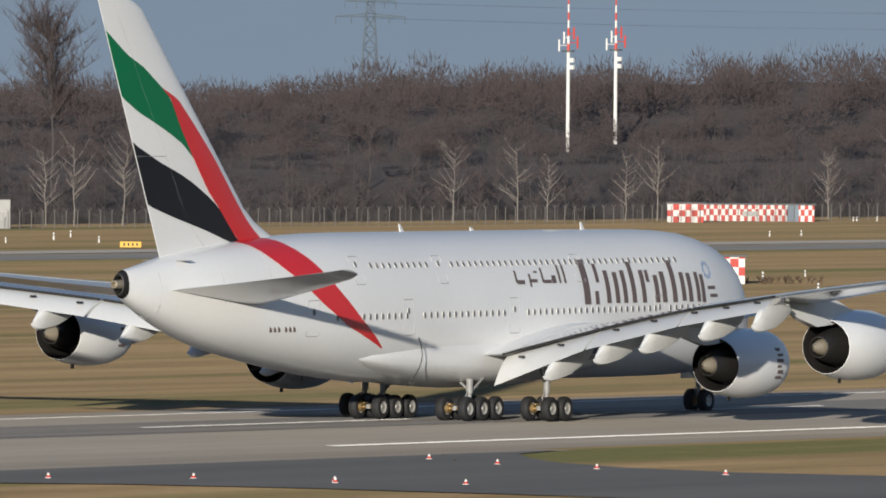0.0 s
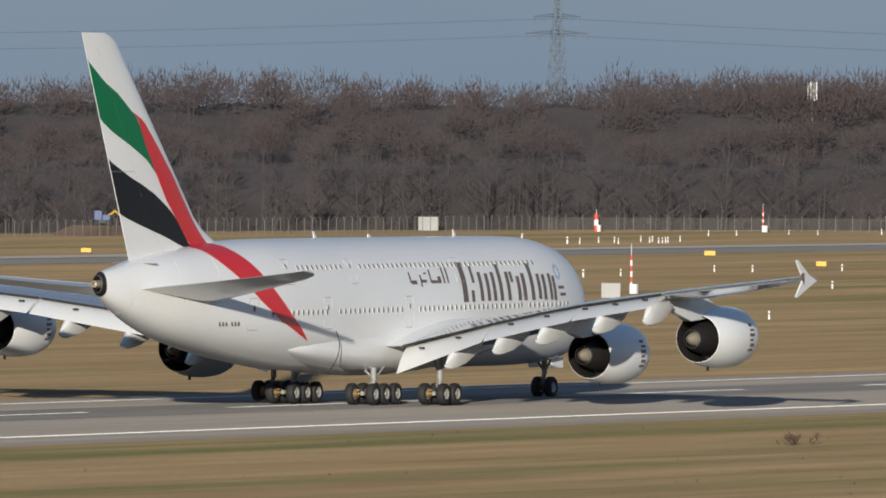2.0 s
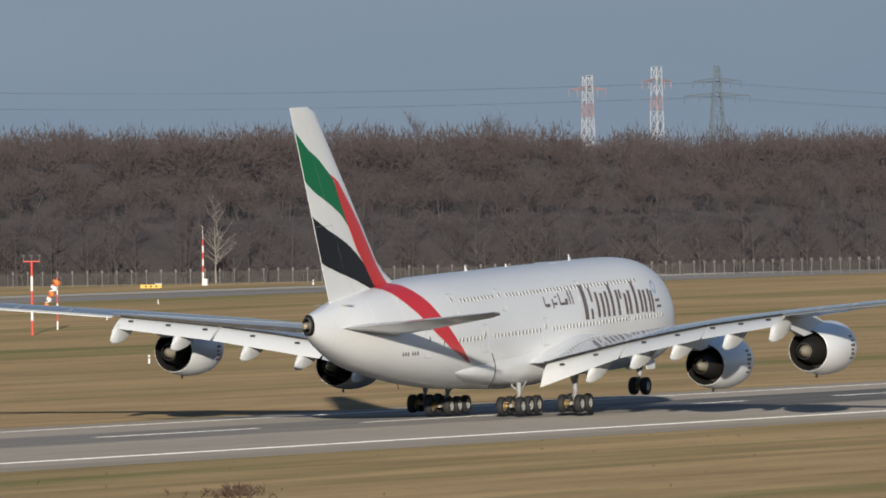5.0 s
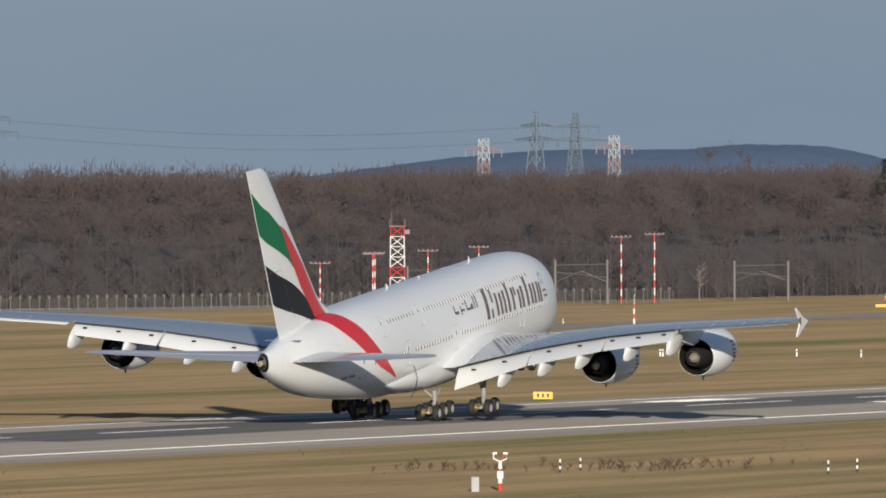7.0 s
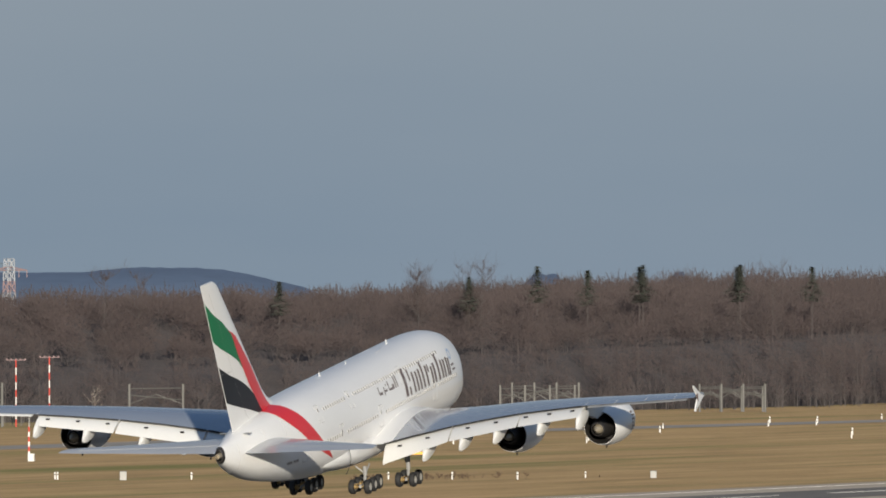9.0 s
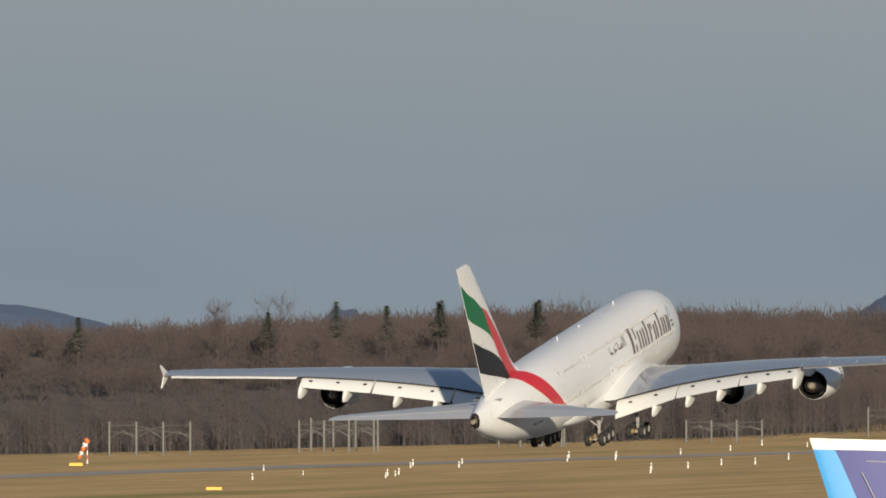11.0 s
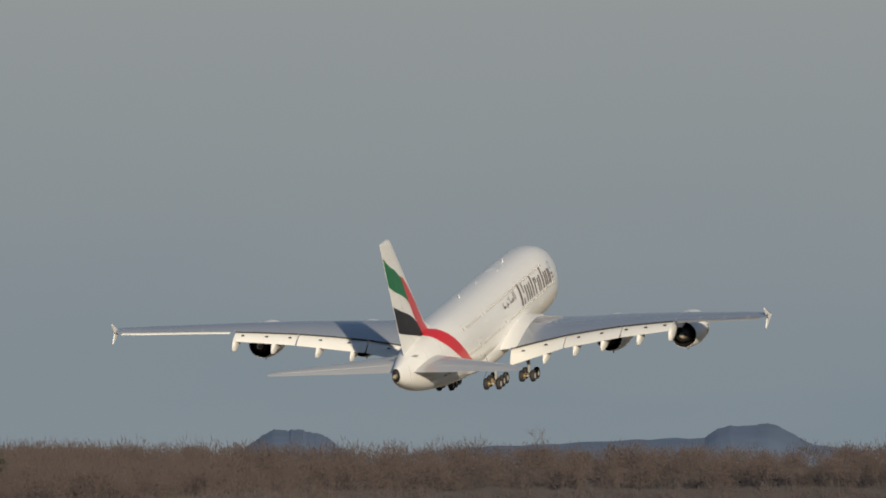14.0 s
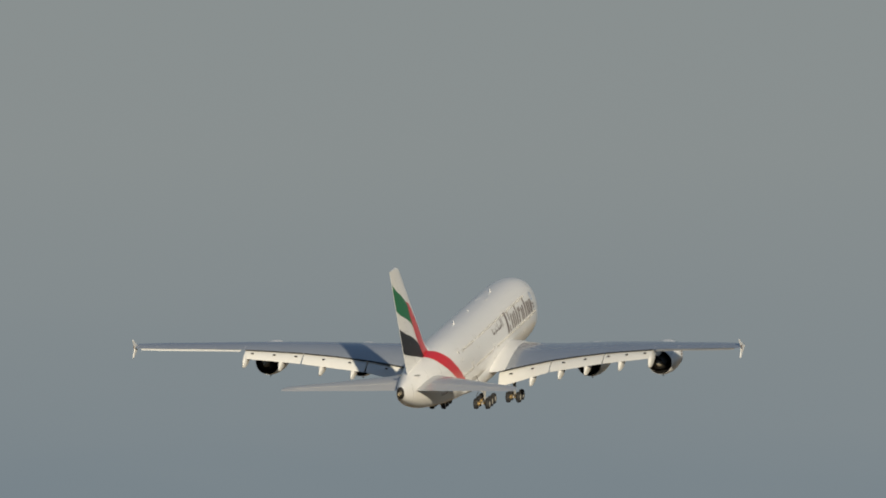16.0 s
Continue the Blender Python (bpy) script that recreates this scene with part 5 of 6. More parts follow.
def radar_tower(x, y, h):
    t = thing("lattice_tower", "red and white lattice aerial tower on the airfield", "tower")
    t.matrix_basis = pose(x, y, GZ, 0, 0, 20)
    b = Build()
    lattice(b, 2.4, 2.1, h, 8, 0.09)
    part("lattice", b, [MARK_WHITE, MARK_RED], t)
    b = Build()
    b.box((0, 0, h), (2.6, 2.6, 0.12))
    for sx, sy in ((-1, -1), (1, -1), (1, 1), (-1, 1)):
        b.tube([(sx * 1.2, sy * 1.2, h), (sx * 1.2, sy * 1.2, h + 1.1)], [0.05, 0.05], 4)
    b.box((1.5, 0, h - 0.9), (0.9, 0.8, 0.7))
    part("platform", b, FAR_RED, t)
    part("beacon_pole", Build().tube([(-0.9, 0, h), (-0.9, 0, h + 2.3)], [0.06, 0.05], 5), STEEL, t)


for x, y, h in [(-375.38, 2291.2, 12.98)]:
    radar_tower(x, y, h)


def power_pylon(x, y, h, red, seed):
    t = thing("power_pylon", "red and white lattice pylon above the wood" if red else "hazy grey lattice power pylon above the wood", "pylon", "power pylons")
    t.matrix_basis = pose(x, y, GZ, 0, 0, 35 + 17 * (seed % 3))
    b = Build()
    lattice(b, 7.0 if not red else 3.6, 1.3 if not red else 2.0, h, 10, 0.16, red)
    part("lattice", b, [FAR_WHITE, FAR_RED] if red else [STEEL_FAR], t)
    b = Build()
    for u, w in ((0.80, 9.5), (0.90, 7.0)) if not red else ((0.9, 6.0),):
        for z in (0, 0.9):
            b.tube([(-w, 0, h * u), (0, 0, h * u + z), (w, 0, h * u)], [0.16, 0.2, 0.16], 4)
        for k in (-1, -0.55, 0.55, 1):
            b.tube([(k * w, 0, h * u), (k * w, 0, h * u - 2.0)], [0.14, 0.14], 4)
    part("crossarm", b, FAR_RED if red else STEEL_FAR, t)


for k, (x, y, h, red) in enumerate([(-1672.77, 3587.91, 42.19, 0), (-1358.49, 3754.12, 46.26, 0), (-1613.4, 3849.81, 39.75, 0), (-1614.56, 3849.2, 39.27, 0), (-1137.75, 4004.35, 39.42, 1), (-1119.74, 4011.36, 41.73, 1), (-1103.91, 4017.43, 41.68, 0), (-937.84, 4076.93, 31.97, 1), (-974.85, 4117.2, 38.88, 0), (-964.22, 4120.8, 38.53, 0), (-972.5, 4065.14, 31.25, 1)]):
    power_pylon(x, y, h, bool(red), k)


cable = Build()
tops = [(x, y, h) for x, y, h, red in [(-1672.77, 3587.91, 42.19, 0), (-1358.49, 3754.12, 46.26, 0), (-1613.4, 3849.81, 39.75, 0), (-1614.56, 3849.2, 39.27, 0), (-1137.75, 4004.35, 39.42, 1), (-1119.74, 4011.36, 41.73, 1), (-1103.91, 4017.43, 41.68, 0), (-937.84, 4076.93, 31.97, 1), (-974.85, 4117.2, 38.88, 0), (-964.22, 4120.8, 38.53, 0), (-972.5, 4065.14, 31.25, 1)] if not red]
for (x0, y0, h0), (x1, y1, h1) in ((tops[0], tops[1]), (tops[1], tops[4]), (tops[4], tops[5]), (tops[2], tops[3])):
    for u in (0.78, 0.88):
        for o in (-5, 5):
            cable.tube([(x0 + (x1 - x0) * k / 14, y0 + (y1 - y0) * k / 14 + o, (h0 + (h1 - h0) * k / 14) * u - 3.5 * math.sin(math.pi * k / 14)) for k in range(15)], [0.035] * 15, 3)
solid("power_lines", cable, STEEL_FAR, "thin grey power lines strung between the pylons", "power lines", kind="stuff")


def radio_mast(x, y, h, z_plat):
    t = thing("radio_mast", "slim white radio mast with red and white top in the wood", "mast", "radio masts")
    t.matrix_basis = pose(x, y, GZ)
    b = Build()
    b.tube([(0, 0, 0), (0, 0, z_plat)], [0.30, 0.25], 10)
    part("tube", b, MARK_WHITE, t)
    b = Build()
    striped_pole(b, 0, 0, z_plat, h, 0.2, 0.1, 7)
    part("top_pole", b, [MARK_RED, MARK_WHITE], t)
    b = Build()
    b.tube([(0, 0, z_plat), (0, 0, z_plat + 0.2)], [0.9, 0.9], 12)
    part("platform", b, STEEL, t)
    for k, (dx, z) in enumerate(((-1.5, 0.9), (1.5, 1.3), (-0.7, 2.0), (0.9, 2.6))):
        b = Build()
        b.box((dx, 0, z_plat + z), (0.24, 0.2, 1.7), 0.05)
        b.tube([(dx, 0, z_plat + z), (0, 0, z_plat + z)], [0.06, 0.06], 4)
        part("antenna_panel", b, MARK_RED if k % 2 else MARK_WHITE, t)
    for z in (-1.2, -2.2):
        part("cabinet", Build().box((0.6, 0, z_plat + z), (0.7, 0.5, 0.6), 0.05), MARK_WHITE, t)


for x, y, h, z in [(-625.87, 1852.08, 30.7, 22.85), (-629.32, 1871.92, 30.67, 23.08)]:
    radio_mast(x, y, h, z)

for x, y, h in [(-558.76, 2167.7, 22.39)]:
    t = thing("floodlight_mast", "white floodlight cluster on a mast above the trees", "light mast")
    t.matrix_basis = pose(x, y, GZ)
    part("mast", Build().tube([(0, 0, 0), (0, 0, h)], [0.3, 0.2], 8), STEEL, t)
    for k in range(4):
        b = Build()
        b.box((-0.72 + 0.48 * k, 0, h - 1.2 + 0.2 * (k % 2)), (0.26, 0.25, 2.9), 0.06)
        part("lamp_panel", b, MARK_WHITE, t)


def catenary(x, y, turn, w, h, posts):
    t = thing("rail_gantry", "grey steel railway gantry before the wood", "gantry", "rail gantries")
    t.matrix_basis = pose(x, y, GZ, 0, 0, turn)
    for k in range(posts):
        o = -w / 2 + w * k / (posts - 1)
        part("post", Build().box((o, 0, h / 2), (0.42, 0.42, h), 0.08), STEEL, t)
    for k in range(posts - 1):
        a, c = -w / 2 + w * k / (posts - 1), -w / 2 + w * (k + 1) / (posts - 1)
        b = Build()
        sgn = 1 if k % 2 else -1
        b.tube([(a, 0, h * 0.72), (c, 0, h * (0.72 + 0.12 * sgn))], [0.10, 0.10], 5)
        b.tube([(a, 0, h * 0.88), (c, 0, h * (0.80 - 0.1 * sgn))], [0.09, 0.09], 5)
        b.tube([(a, 0, h * 0.5), ((a + c) / 2, 0, h * 0.74)], [0.08, 0.08], 5)
        b.tube([(c, 0, h * 0.5), ((a + c) / 2, 0, h * 0.74)], [0.08, 0.08], 5)
        part("boom", b, STEEL, t)


for x, y, turn, w, h, k in [(-351.28, 2511.83, 17.26, 13.87, 5.79, 4), (-335.15, 2569.97, 16.56, 13.05, 5.63, 4), (-335.39, 2694.9, 15.84, 11.57, 4.77, 4), (-343.51, 2603.06, 16.53, 11.81, 5.9, 4), (-335.05, 2694.59, 15.83, 11.98, 5.11, 4), (-328.05, 2803.69, 15.11, 14.34, 4.3, 4), (-333.44, 2946.72, 14.51, 6.95, 5.96, 2), (-339.78, 3029.9, 14.24, 7.49, 6.13, 2), (-369.61, 2365.22, 18.66, 8.47, 7.23, 2), (-358.22, 2425.08, 17.99, 8.93, 6.68, 2), (-380.99, 2322.42, 19.23, 6.81, 6.52, 2)]:
    catenary(x, y, turn, w, h, k)


def marker_post():
    t = thing("marker_post", "short white marker post in the grass", "marker post", "marker posts")
    b = Build()
    b.tube([(0, 0, 0), (0, 0, 0.62)], [0.13, 0.13], 8)
    part("stem", b, MARK_WHITE, t)
    b = Build()
    b.tube([(0, 0, 0.64), (0, 0, 0.74)], [0.135, 0.135], 8)
    part("band", b, SIGN_BLACK, t)
    b = Build()
    b.tube([(0, 0, 0.75), (0, 0, 1.0), (0, 0, 1.04)], [0.13, 0.13, 0.06], 8)
    part("cap", b, MARK_WHITE, t)
    return t


first_post = marker_post()
first = True
for lot in ([(-463.1, 1876.3, 1.0), (-462.0, 1878.0, 1.0), (-467.2, 1895.1, 1.0), (-465.8, 1897.3, 1.0), (-458.7, 1883.5, 1.0), (-470.4, 1915.8, 1.0), (-462.8, 1902.5, 1.0), (-469.4, 1917.5, 1.0), (-458.6, 1896.5, 1.0), (-458.3, 1897.1, 1.0), (-461.4, 1904.8, 1.0), (-461.2, 1905.1, 1.0), (-467.0, 1921.6, 1.0), (-500.4, 2003.1, 1.0), (-497.9, 2007.5, 1.0), (-300.3, 1547.8, 1.0), (-309.4, 1592.9, 1.0), (-306.4, 1597.1, 1.0), (-304.1, 1617.5, 1.0), (-237.5, 1468.0, 1.0), (-147.8, 1256.2, 1.0), (-445.2, 2120.8, 1.0), (-442.2, 2120.2, 1.0), (-435.9, 2111.1, 1.0), (-443.5, 2136.1, 1.0), (-440.5, 2135.5, 1.0), (-430.2, 2133.2, 1.0), (-429.6, 2148.9, 1.0), (-305.9, 1829.8, 1.0), (-303.7, 1829.5, 1.0), (-278.5, 1814.0, 1.0), (-105.8, 1684.8, 1.0)],
            [(-492.9, 1495.57, 1.06), (-506.87, 1522.26, 0.94), (-481.26, 1465.97, 0.78), (-475.6, 1477.34, 0.92), (-465.56, 1620.14, 0.84), (-466.51, 1630.02, 0.84), (-280.7, 1282.57, 1), (-289.87, 1308.02, 0.79), (-241.09, 1221.36, 0.95), (-549.02, 1795.54, 0.78), (-548.44, 1801.24, 0.78)],
            [(-548.84, 1796.22, 0.77), (-549.17, 1802.66, 0.77), (-547.86, 1808.35, 0.77), (-547.4, 1809.12, 0.77), (-544.61, 1813.75, 0.77), (-543.92, 1814.91, 0.77), (-455.9, 1635.33, 1.4), (-462.57, 1655.91, 0.71), (-496.72, 1867.45, 0.78), (-484.87, 1848.76, 0.93), (-483.05, 1851.73, 0.93), (-488.89, 1867.51, 0.78), (-491.43, 1889.18, 0.95), (-482.12, 1878.66, 0.94), (-474.29, 1866.06, 0.94), (-500.81, 1940.44, 0.81), (-303.96, 1485.81, 1.38), (-292.81, 1485.79, 1.12), (-289.69, 1489.96, 1.13), (-230.72, 1351.36, 1.03), (-150.51, 1212.98, 1.02), (-144.27, 1210.78, 1.12), (-297.83, 1532.56, 1.15)],
            [(-490.81, 1887.97, 0.95), (-487.28, 1889.73, 0.95), (-503.35, 1945.93, 0.81), (-494.11, 2093, 0.86), (-491.04, 2094.54, 0.86), (-306.03, 1717.17, 0.84), (-311.07, 1736.12, 0.85), (-368.09, 1879.52, 0.77), (-152.35, 1368.48, 1.01), (-148.15, 1370.52, 1.01), (-230.09, 1505.01, 1.12), (-492.93, 2080.19, 0.85)],
            [(-501.82, 2034.61, 0.83), (-496.65, 2033.62, 0.83), (-492.48, 2047.47, 1), (-495.96, 2085.58, 0.84), (-273.22, 1723.8, 0.96), (-277.59, 1751.55, 0.98), (-279.49, 1768.48, 0.99), (-276.53, 1768.09, 0.98), (-275.66, 1767.98, 0.98), (-285.6, 1803.55, 1), (-152.35, 1472.11, 0.94), (-159.81, 1480.58, 0.94), (-146.77, 1471.81, 0.93), (-197.8, 1528.98, 0.98), (-284.18, 1815.03, 0.86), (-282.54, 1814.79, 0.86)],
            [(-156.12, 1481.41, 1.06), (-150.86, 1481.99, 0.94), (-297.59, 1840.34, 0.88), (-296.29, 1840.41, 1.02), (-242.55, 1923.83, 1.2), (-255.87, 1965.93, 1.07), (-237.23, 1924.06, 1.2), (-249.05, 1966.18, 0.92), (-233.39, 1924.22, 1.05), (-245.32, 1980.9, 0.93), (-268.01, 2056.24, 0.8), (-130.59, 1685.95, 1.05), (-138.39, 1685.33, 0.92)],
            [(-92.33, 1692.96, 1.04), (-84.93, 1693.97, 1.04), (-77.4, 1694.99, 1.04), (-74.17, 1711.95, 0.92), (-206.92, 2096.55, 1.13), (-246.72, 2233.66, 1.03), (-194.76, 2122.75, 0.98), (-200.66, 2147.82, 0.99), (-237.54, 2282, 1.05), (-219.41, 2163.54, 0.83)],
            [(-229.73, 2282.02, 1.23), (-243.58, 2393.43, 1.19), (-241.58, 2415.35, 1.2), (-174.94, 2194.8, 1.17), (-129.96, 1685.01, 1.05), (-114.52, 1687.65, 1.05), (-77.07, 1694.05, 1.04)],
            [(-262.35, 2461.04, 1.32), (-254.68, 2463.01, 1.32), (-248.17, 2319.71, 1.25), (-249.27, 2351.46, 1.08), (-203.9, 2154.79, 1.16), (-207.29, 2172.27, 1.17), (-188.29, 2243.74, 1.37), (-190.45, 2272.89, 1.22), (-198.42, 2322.02, 1.24), (-198.55, 2343.06, 1.25), (-215.32, 2426.75, 1.3), (-262.84, 2533.66, 1.16), (-273.97, 2607.66, 1.19), (-299.55, 2724.91, 1.25), (-280.98, 2687.19, 1.02), (-259.71, 2706.64, 1.24), (-281.5, 2818.32, 1.29), (-159.13, 2363.87, 1.26), (-165.25, 2394.86, 1.09), (-160.71, 2463.75, 1.31), (-164.61, 2486.12, 1.13), (-366.42, 3233.42, 1.23), (-381.01, 3375.71, 1.28), (-384.32, 3418.88, 1.55)]):
    for x, y, sc in lot:
        m = pose(x, y, GZ)
        if first:
            first_post.matrix_basis, first = m, False
            first_post.scale = (1, 1, 1)
            continue
        q = copy_thing(first_post, m)
        q.scale = (0.75 * sc, 0.75 * sc, 0.8 * sc)


def yellow_sign(x, y, w, h, turn, legs, marks, label):
    t = thing("yellow_sign", label, "sign", "yellow signs")
    t.matrix_basis = pose(x, y, GZ, 0, 0, turn)
    part("board", Build().box((0, 0, legs + h / 2), (w, 0.18, h), 0.04), SIGN_YELLOW, t)
    b = Build()
    for k in (-0.38, 0, 0.38):
        b.box((k * w, 0, legs / 2), (0.07, 0.07, legs))
    part("leg_frame", b, STEEL, t)
    if marks:
        b = Build()
        for k in range(marks):
            o = (k - (marks - 1) / 2) * w / (marks + 1)
            b.box((o, -0.10, legs + h / 2), (w / (marks + 1) * 0.42, 0.02, h * 0.5))
        part("writing_bar", b, SIGN_BLACK, t, "unreadable writing as black bars")


for x, y, w, h, turn, legs, marks in [(50.24, 707.28, 1.81, 0.68, 27.98, 0.12, 0), (-445.94, 1435.42, 2.41, 0.64, 31.19, 0.13, 4), (-450.01, 1705.26, 1.3, 0.51, 27.2, 0.14, 0), (-382.36, 1749.01, 1.44, 0.57, 24.88, 0.14, 0), (-32.46, 1355.59, 1.85, 0.69, 18.8, 0.11, 3), (-168.92, 1953.66, 2.11, 0.38, 17.02, 0.08, 0), (-299.79, 2306.84, 2.14, 0.45, 17.53, 0.09, 0), (-291.63, 2846.56, 3.25, 1.08, 14.21, 0.22, 2), (-322.42, 3147.38, 1.91, 0.84, 13.43, 0.24, 0), (-453.84, 2079.01, 3.13, 0.51, 23.03, 0.17, 3), (-322.23, 1651.39, 1.23, 0.55, 24.46, 0.14, 0)]:
    yellow_sign(x, y, w, h, turn, legs, marks, "yellow taxiway sign on short legs in the grass")


def taxi_lamp():
    t = thing("taxiway_lamp", "small red and white taxiway edge lamp", "edge lamp", "taxiway lamps")
    b = Build()
    b.lathe((0, 0, 0), (0, 0, 1), [(0.0, 0.18), (0.02, 0.18), (0.04, 0.12), (0.13, 0.09)], 10)
    part("base", b, MARK_WHITE, t)
    part("collar", Build().lathe((0, 0, 0), (0, 0, 1), [(0.04, 0.13), (0.12, 0.11), (0.14, 0.09)], 10), MARK_RED, t)
    part("lens", Build().lathe((0, 0, 0), (0, 0, 1), [(0.14, 0.07), (0.24, 0.06), (0.27, 0.02)], 8), MARK_WHITE, t)
    return t


lamp0 = taxi_lamp()
for k, (x, y) in enumerate([(43.3, 619.4), (48.87, 624.32), (56.9, 624.71), (64.47, 624.75), (38.51, 665.92), (46.38, 659.49), (54.74, 655.29), (65.15, 650.32), (92.18, 649.55), (58.24, 622.51)]):
    if k == 0:
        lamp0.matrix_basis = pose(x, y, GZ + 0.05)
    else:
        copy_thing(lamp0, pose(x, y, GZ + 0.05))


def checker_hut(x, y, turn, lx, ly, h, label, door_at=None):
    t = thing("equipment_hut", label, "hut")
    t.matrix_basis = pose(x, y, GZ, 0, 0, turn)
    part("hut_body", Build().box((0, 0, h / 2), (lx, ly, h)), CHECK if lx < 8 else CHECK_SQUEEZED, t, "red and white chequered walls", smooth=False)
    part("roof", Build().box((0, 0, h + 0.09), (lx + 0.5, ly + 0.5, 0.18), 0.05), ROOF_GREY, t, smooth=False)
    if door_at is not None:
        part("door", Build().box((door_at, -ly / 2 - 0.02, 1.1), (1.5, 0.06, 2.2)), DOOR_BLUE, t, "dark blue door")
        part("vent", Build().box((-lx * 0.08, -ly / 2 - 0.02, 1.0), (2.2, 0.06, 0.7)), BOX_GREY, t)
    return t


for row in [(-554.72, 1758.83, 29.11, 4.85, 5, 2.5, -99), (-557, 1783.48, 28.84, 14.93, 5, 2.22, 4.6), (-270.05, 1256.67, 28.95, 2.83, 2.6, 2.62, -99)]:
    x, y, turn, lx, ly, h, d = row
    checker_hut(x, y, turn, lx, ly, h, "flat-roofed red and white chequered equipment hut", d if d > -90 else None)


def striped_shed(x, y, turn, w, d, h):
    t = thing("striped_shed", "red and white vertically striped localiser shed", "shed")
    t.matrix_basis = pose(x, y, GZ, 0, 0, turn)
    for k in range(9):
        part("panel", Build().box((-w / 2 + w * (k + 0.5) / 9, 0, h / 2), (w / 9 - 0.02, d, h)), MARK_WHITE if k % 2 else ORANGE, t, smooth=False)
    part("roof", Build().box((0, 0, h + 0.07), (w + 0.2, d + 0.2, 0.14)), MARK_WHITE, t)


for x, y, turn, w, d, h in [(-420.36, 2164.33, 21.43, 6.18, 3, 1.97)]:
    striped_shed(x, y, turn, w, d, h)


def grey_cabinet(x, y, turn, w, d, h, label, material):
    t = thing("cabinet", label, "cabinet", "field cabinets")
    t.matrix_basis = pose(x, y, GZ, 0, 0, turn)
    part("body", Build().box((0, 0, h / 2), (w, d, h), 0.04), material, t)
    part("lid", Build().box((0, 0, h + 0.03), (w + 0.1, d + 0.1, 0.06), 0.03), STEEL, t)


for x, y, turn, w, d, h in [(-563.51, 2038.9, 25.92, 3.06, 2.5, 2.04), (-560.12, 1592.37, 31.68, 2.68, 3, 3.6), (96.25, 963.6, 19.06, 0.53, 0.5, 0.98), (-66.25, 1713.06, 16.13, 0.72, 1, 0.79), (-120.84, 1681.56, 18.11, 0.78, 1, 0.98), (-467.71, 2114.49, 23, 1.12, 1, 0.52), (-359.77, 3157.67, 14.03, 2.16, 1.5, 1.2), (-222.66, 1380.49, 25.24, 1.97, 1, 1.5)]:
    grey_cabinet(x, y, turn, w, d, h, "pale grey equipment cabinet standing in the grass", BOX_GREY)


def visibility_sensor(x, y, h):
    t = thing("weather_sensor", "red and white weather sensor post with forked arms", "sensor")
    t.matrix_basis = pose(x, y, GZ, 0, 0, 20)
    b = Build()
    striped_pole(b, 0, 0, 0, h * 0.78, 0.16, 0.12, 4)
    part("post", b, [MARK_RED, MARK_WHITE], t)
    b = Build()
    for sd in (-1, 1):
        b.tube([(0, 0, h * 0.78), (sd * 0.45, 0, h * 0.86), (sd * 0.42, 0, h)], [0.05, 0.05, 0.04], 6)
        b.box((sd * 0.36, 0, h), (0.3, 0.16, 0.14), 0.03)
    part("fork", b, MARK_WHITE, t)
    part("housing", Build().box((0, -0.15, h * 0.42), (0.42, 0.3, 0.5), 0.05), MARK_WHITE, t)
    part("beacon", Build().lathe((0.2, 0, h * 0.9), (0, 0, 1), [(0, 0.07), (0.2, 0.06), (0.24, 0.01)], 8), MARK_RED, t)


for x, y, h in [(96.79, 967.13, 2.49)]:
    visibility_sensor(x, y, h)


def snow_pole(x, y, h):
    t = thing("snow_pole", "black and white banded pole in the grass", "pole", "snow poles")
    t.matrix_basis = pose(x, y, GZ)
    b = Build()
    striped_pole(b, 0, 0, 0, h, 0.07, 0.06, 4)
    part("pole", b, [SIGN_BLACK, MARK_WHITE], t)


for x, y, h in [(80.82, 1026.65, 0.96), (79.6, 1034.76, 0.89), (101.31, 1024.84, 0.99), (100.82, 1033.08, 0.96)]:
    snow_pole(x, y, h)

# digger and barrier by the fence
for x, y, w in [(-554.92, 1915.04, 3)]:
    t = thing("digger", "blue and yellow digger parked by the fence", "digger")
    t.matrix_basis = pose(x, y, GZ + 1.45, 0, 0, 25) @ Matrix.Scale(0.78, 4)
    mound = Build()
    mound.loft([[(x + r * math.cos(0.3 * k) * (1 + 0.07 * math.sin(2.1 * k)), y + 0.55 * r * math.sin(0.3 * k), GZ + z) for k in range(21)] for r, z in ((8.5, -0.1), (7.4, 0.5), (6.0, 1.15), (5.0, 1.45), (0.1, 1.47))])
    solid("earth_mound", mound, SCRUB, "low brown earth mound behind the fence", "mound")
    part("cab", Build().box((-1.1, 0, 1.9), (1.6, 1.7, 1.7), 0.15), MACHINE_BLUE, t, "blue cab")
    part("engine_cover", Build().box((0.4, 0, 1.5), (1.6, 1.8, 1.0), 0.15), MACHINE_BLUE, t)
    part("chassis", Build().box((-0.3, 0, 0.75), (3.4, 1.7, 0.5), 0.1), SIGN_BLACK, t)
    part("boom", Build().tube([(0.6, 0, 1.7), (2.0, 0, 2.7), (3.6, 0, 1.3)], [0.22, 0.26, 0.18], 6), MACHINE_YELLOW, t, "yellow boom")
    part("bucket", Build().box((3.6, 0, 0.9), (0.8, 1.0, 0.8), 0.15), MACHINE_YELLOW, t)
    for o in (-1.4, 0.9):
        for sd in (-0.85, 0.85):
            part("wheel", Build().lathe((o, sd, 0.55), (0, 1, 0), [(-0.2, 0.1), (-0.2, 0.5), (0, 0.55), (0.2, 0.5), (0.2, 0.1)], 14), RUBBER, t)
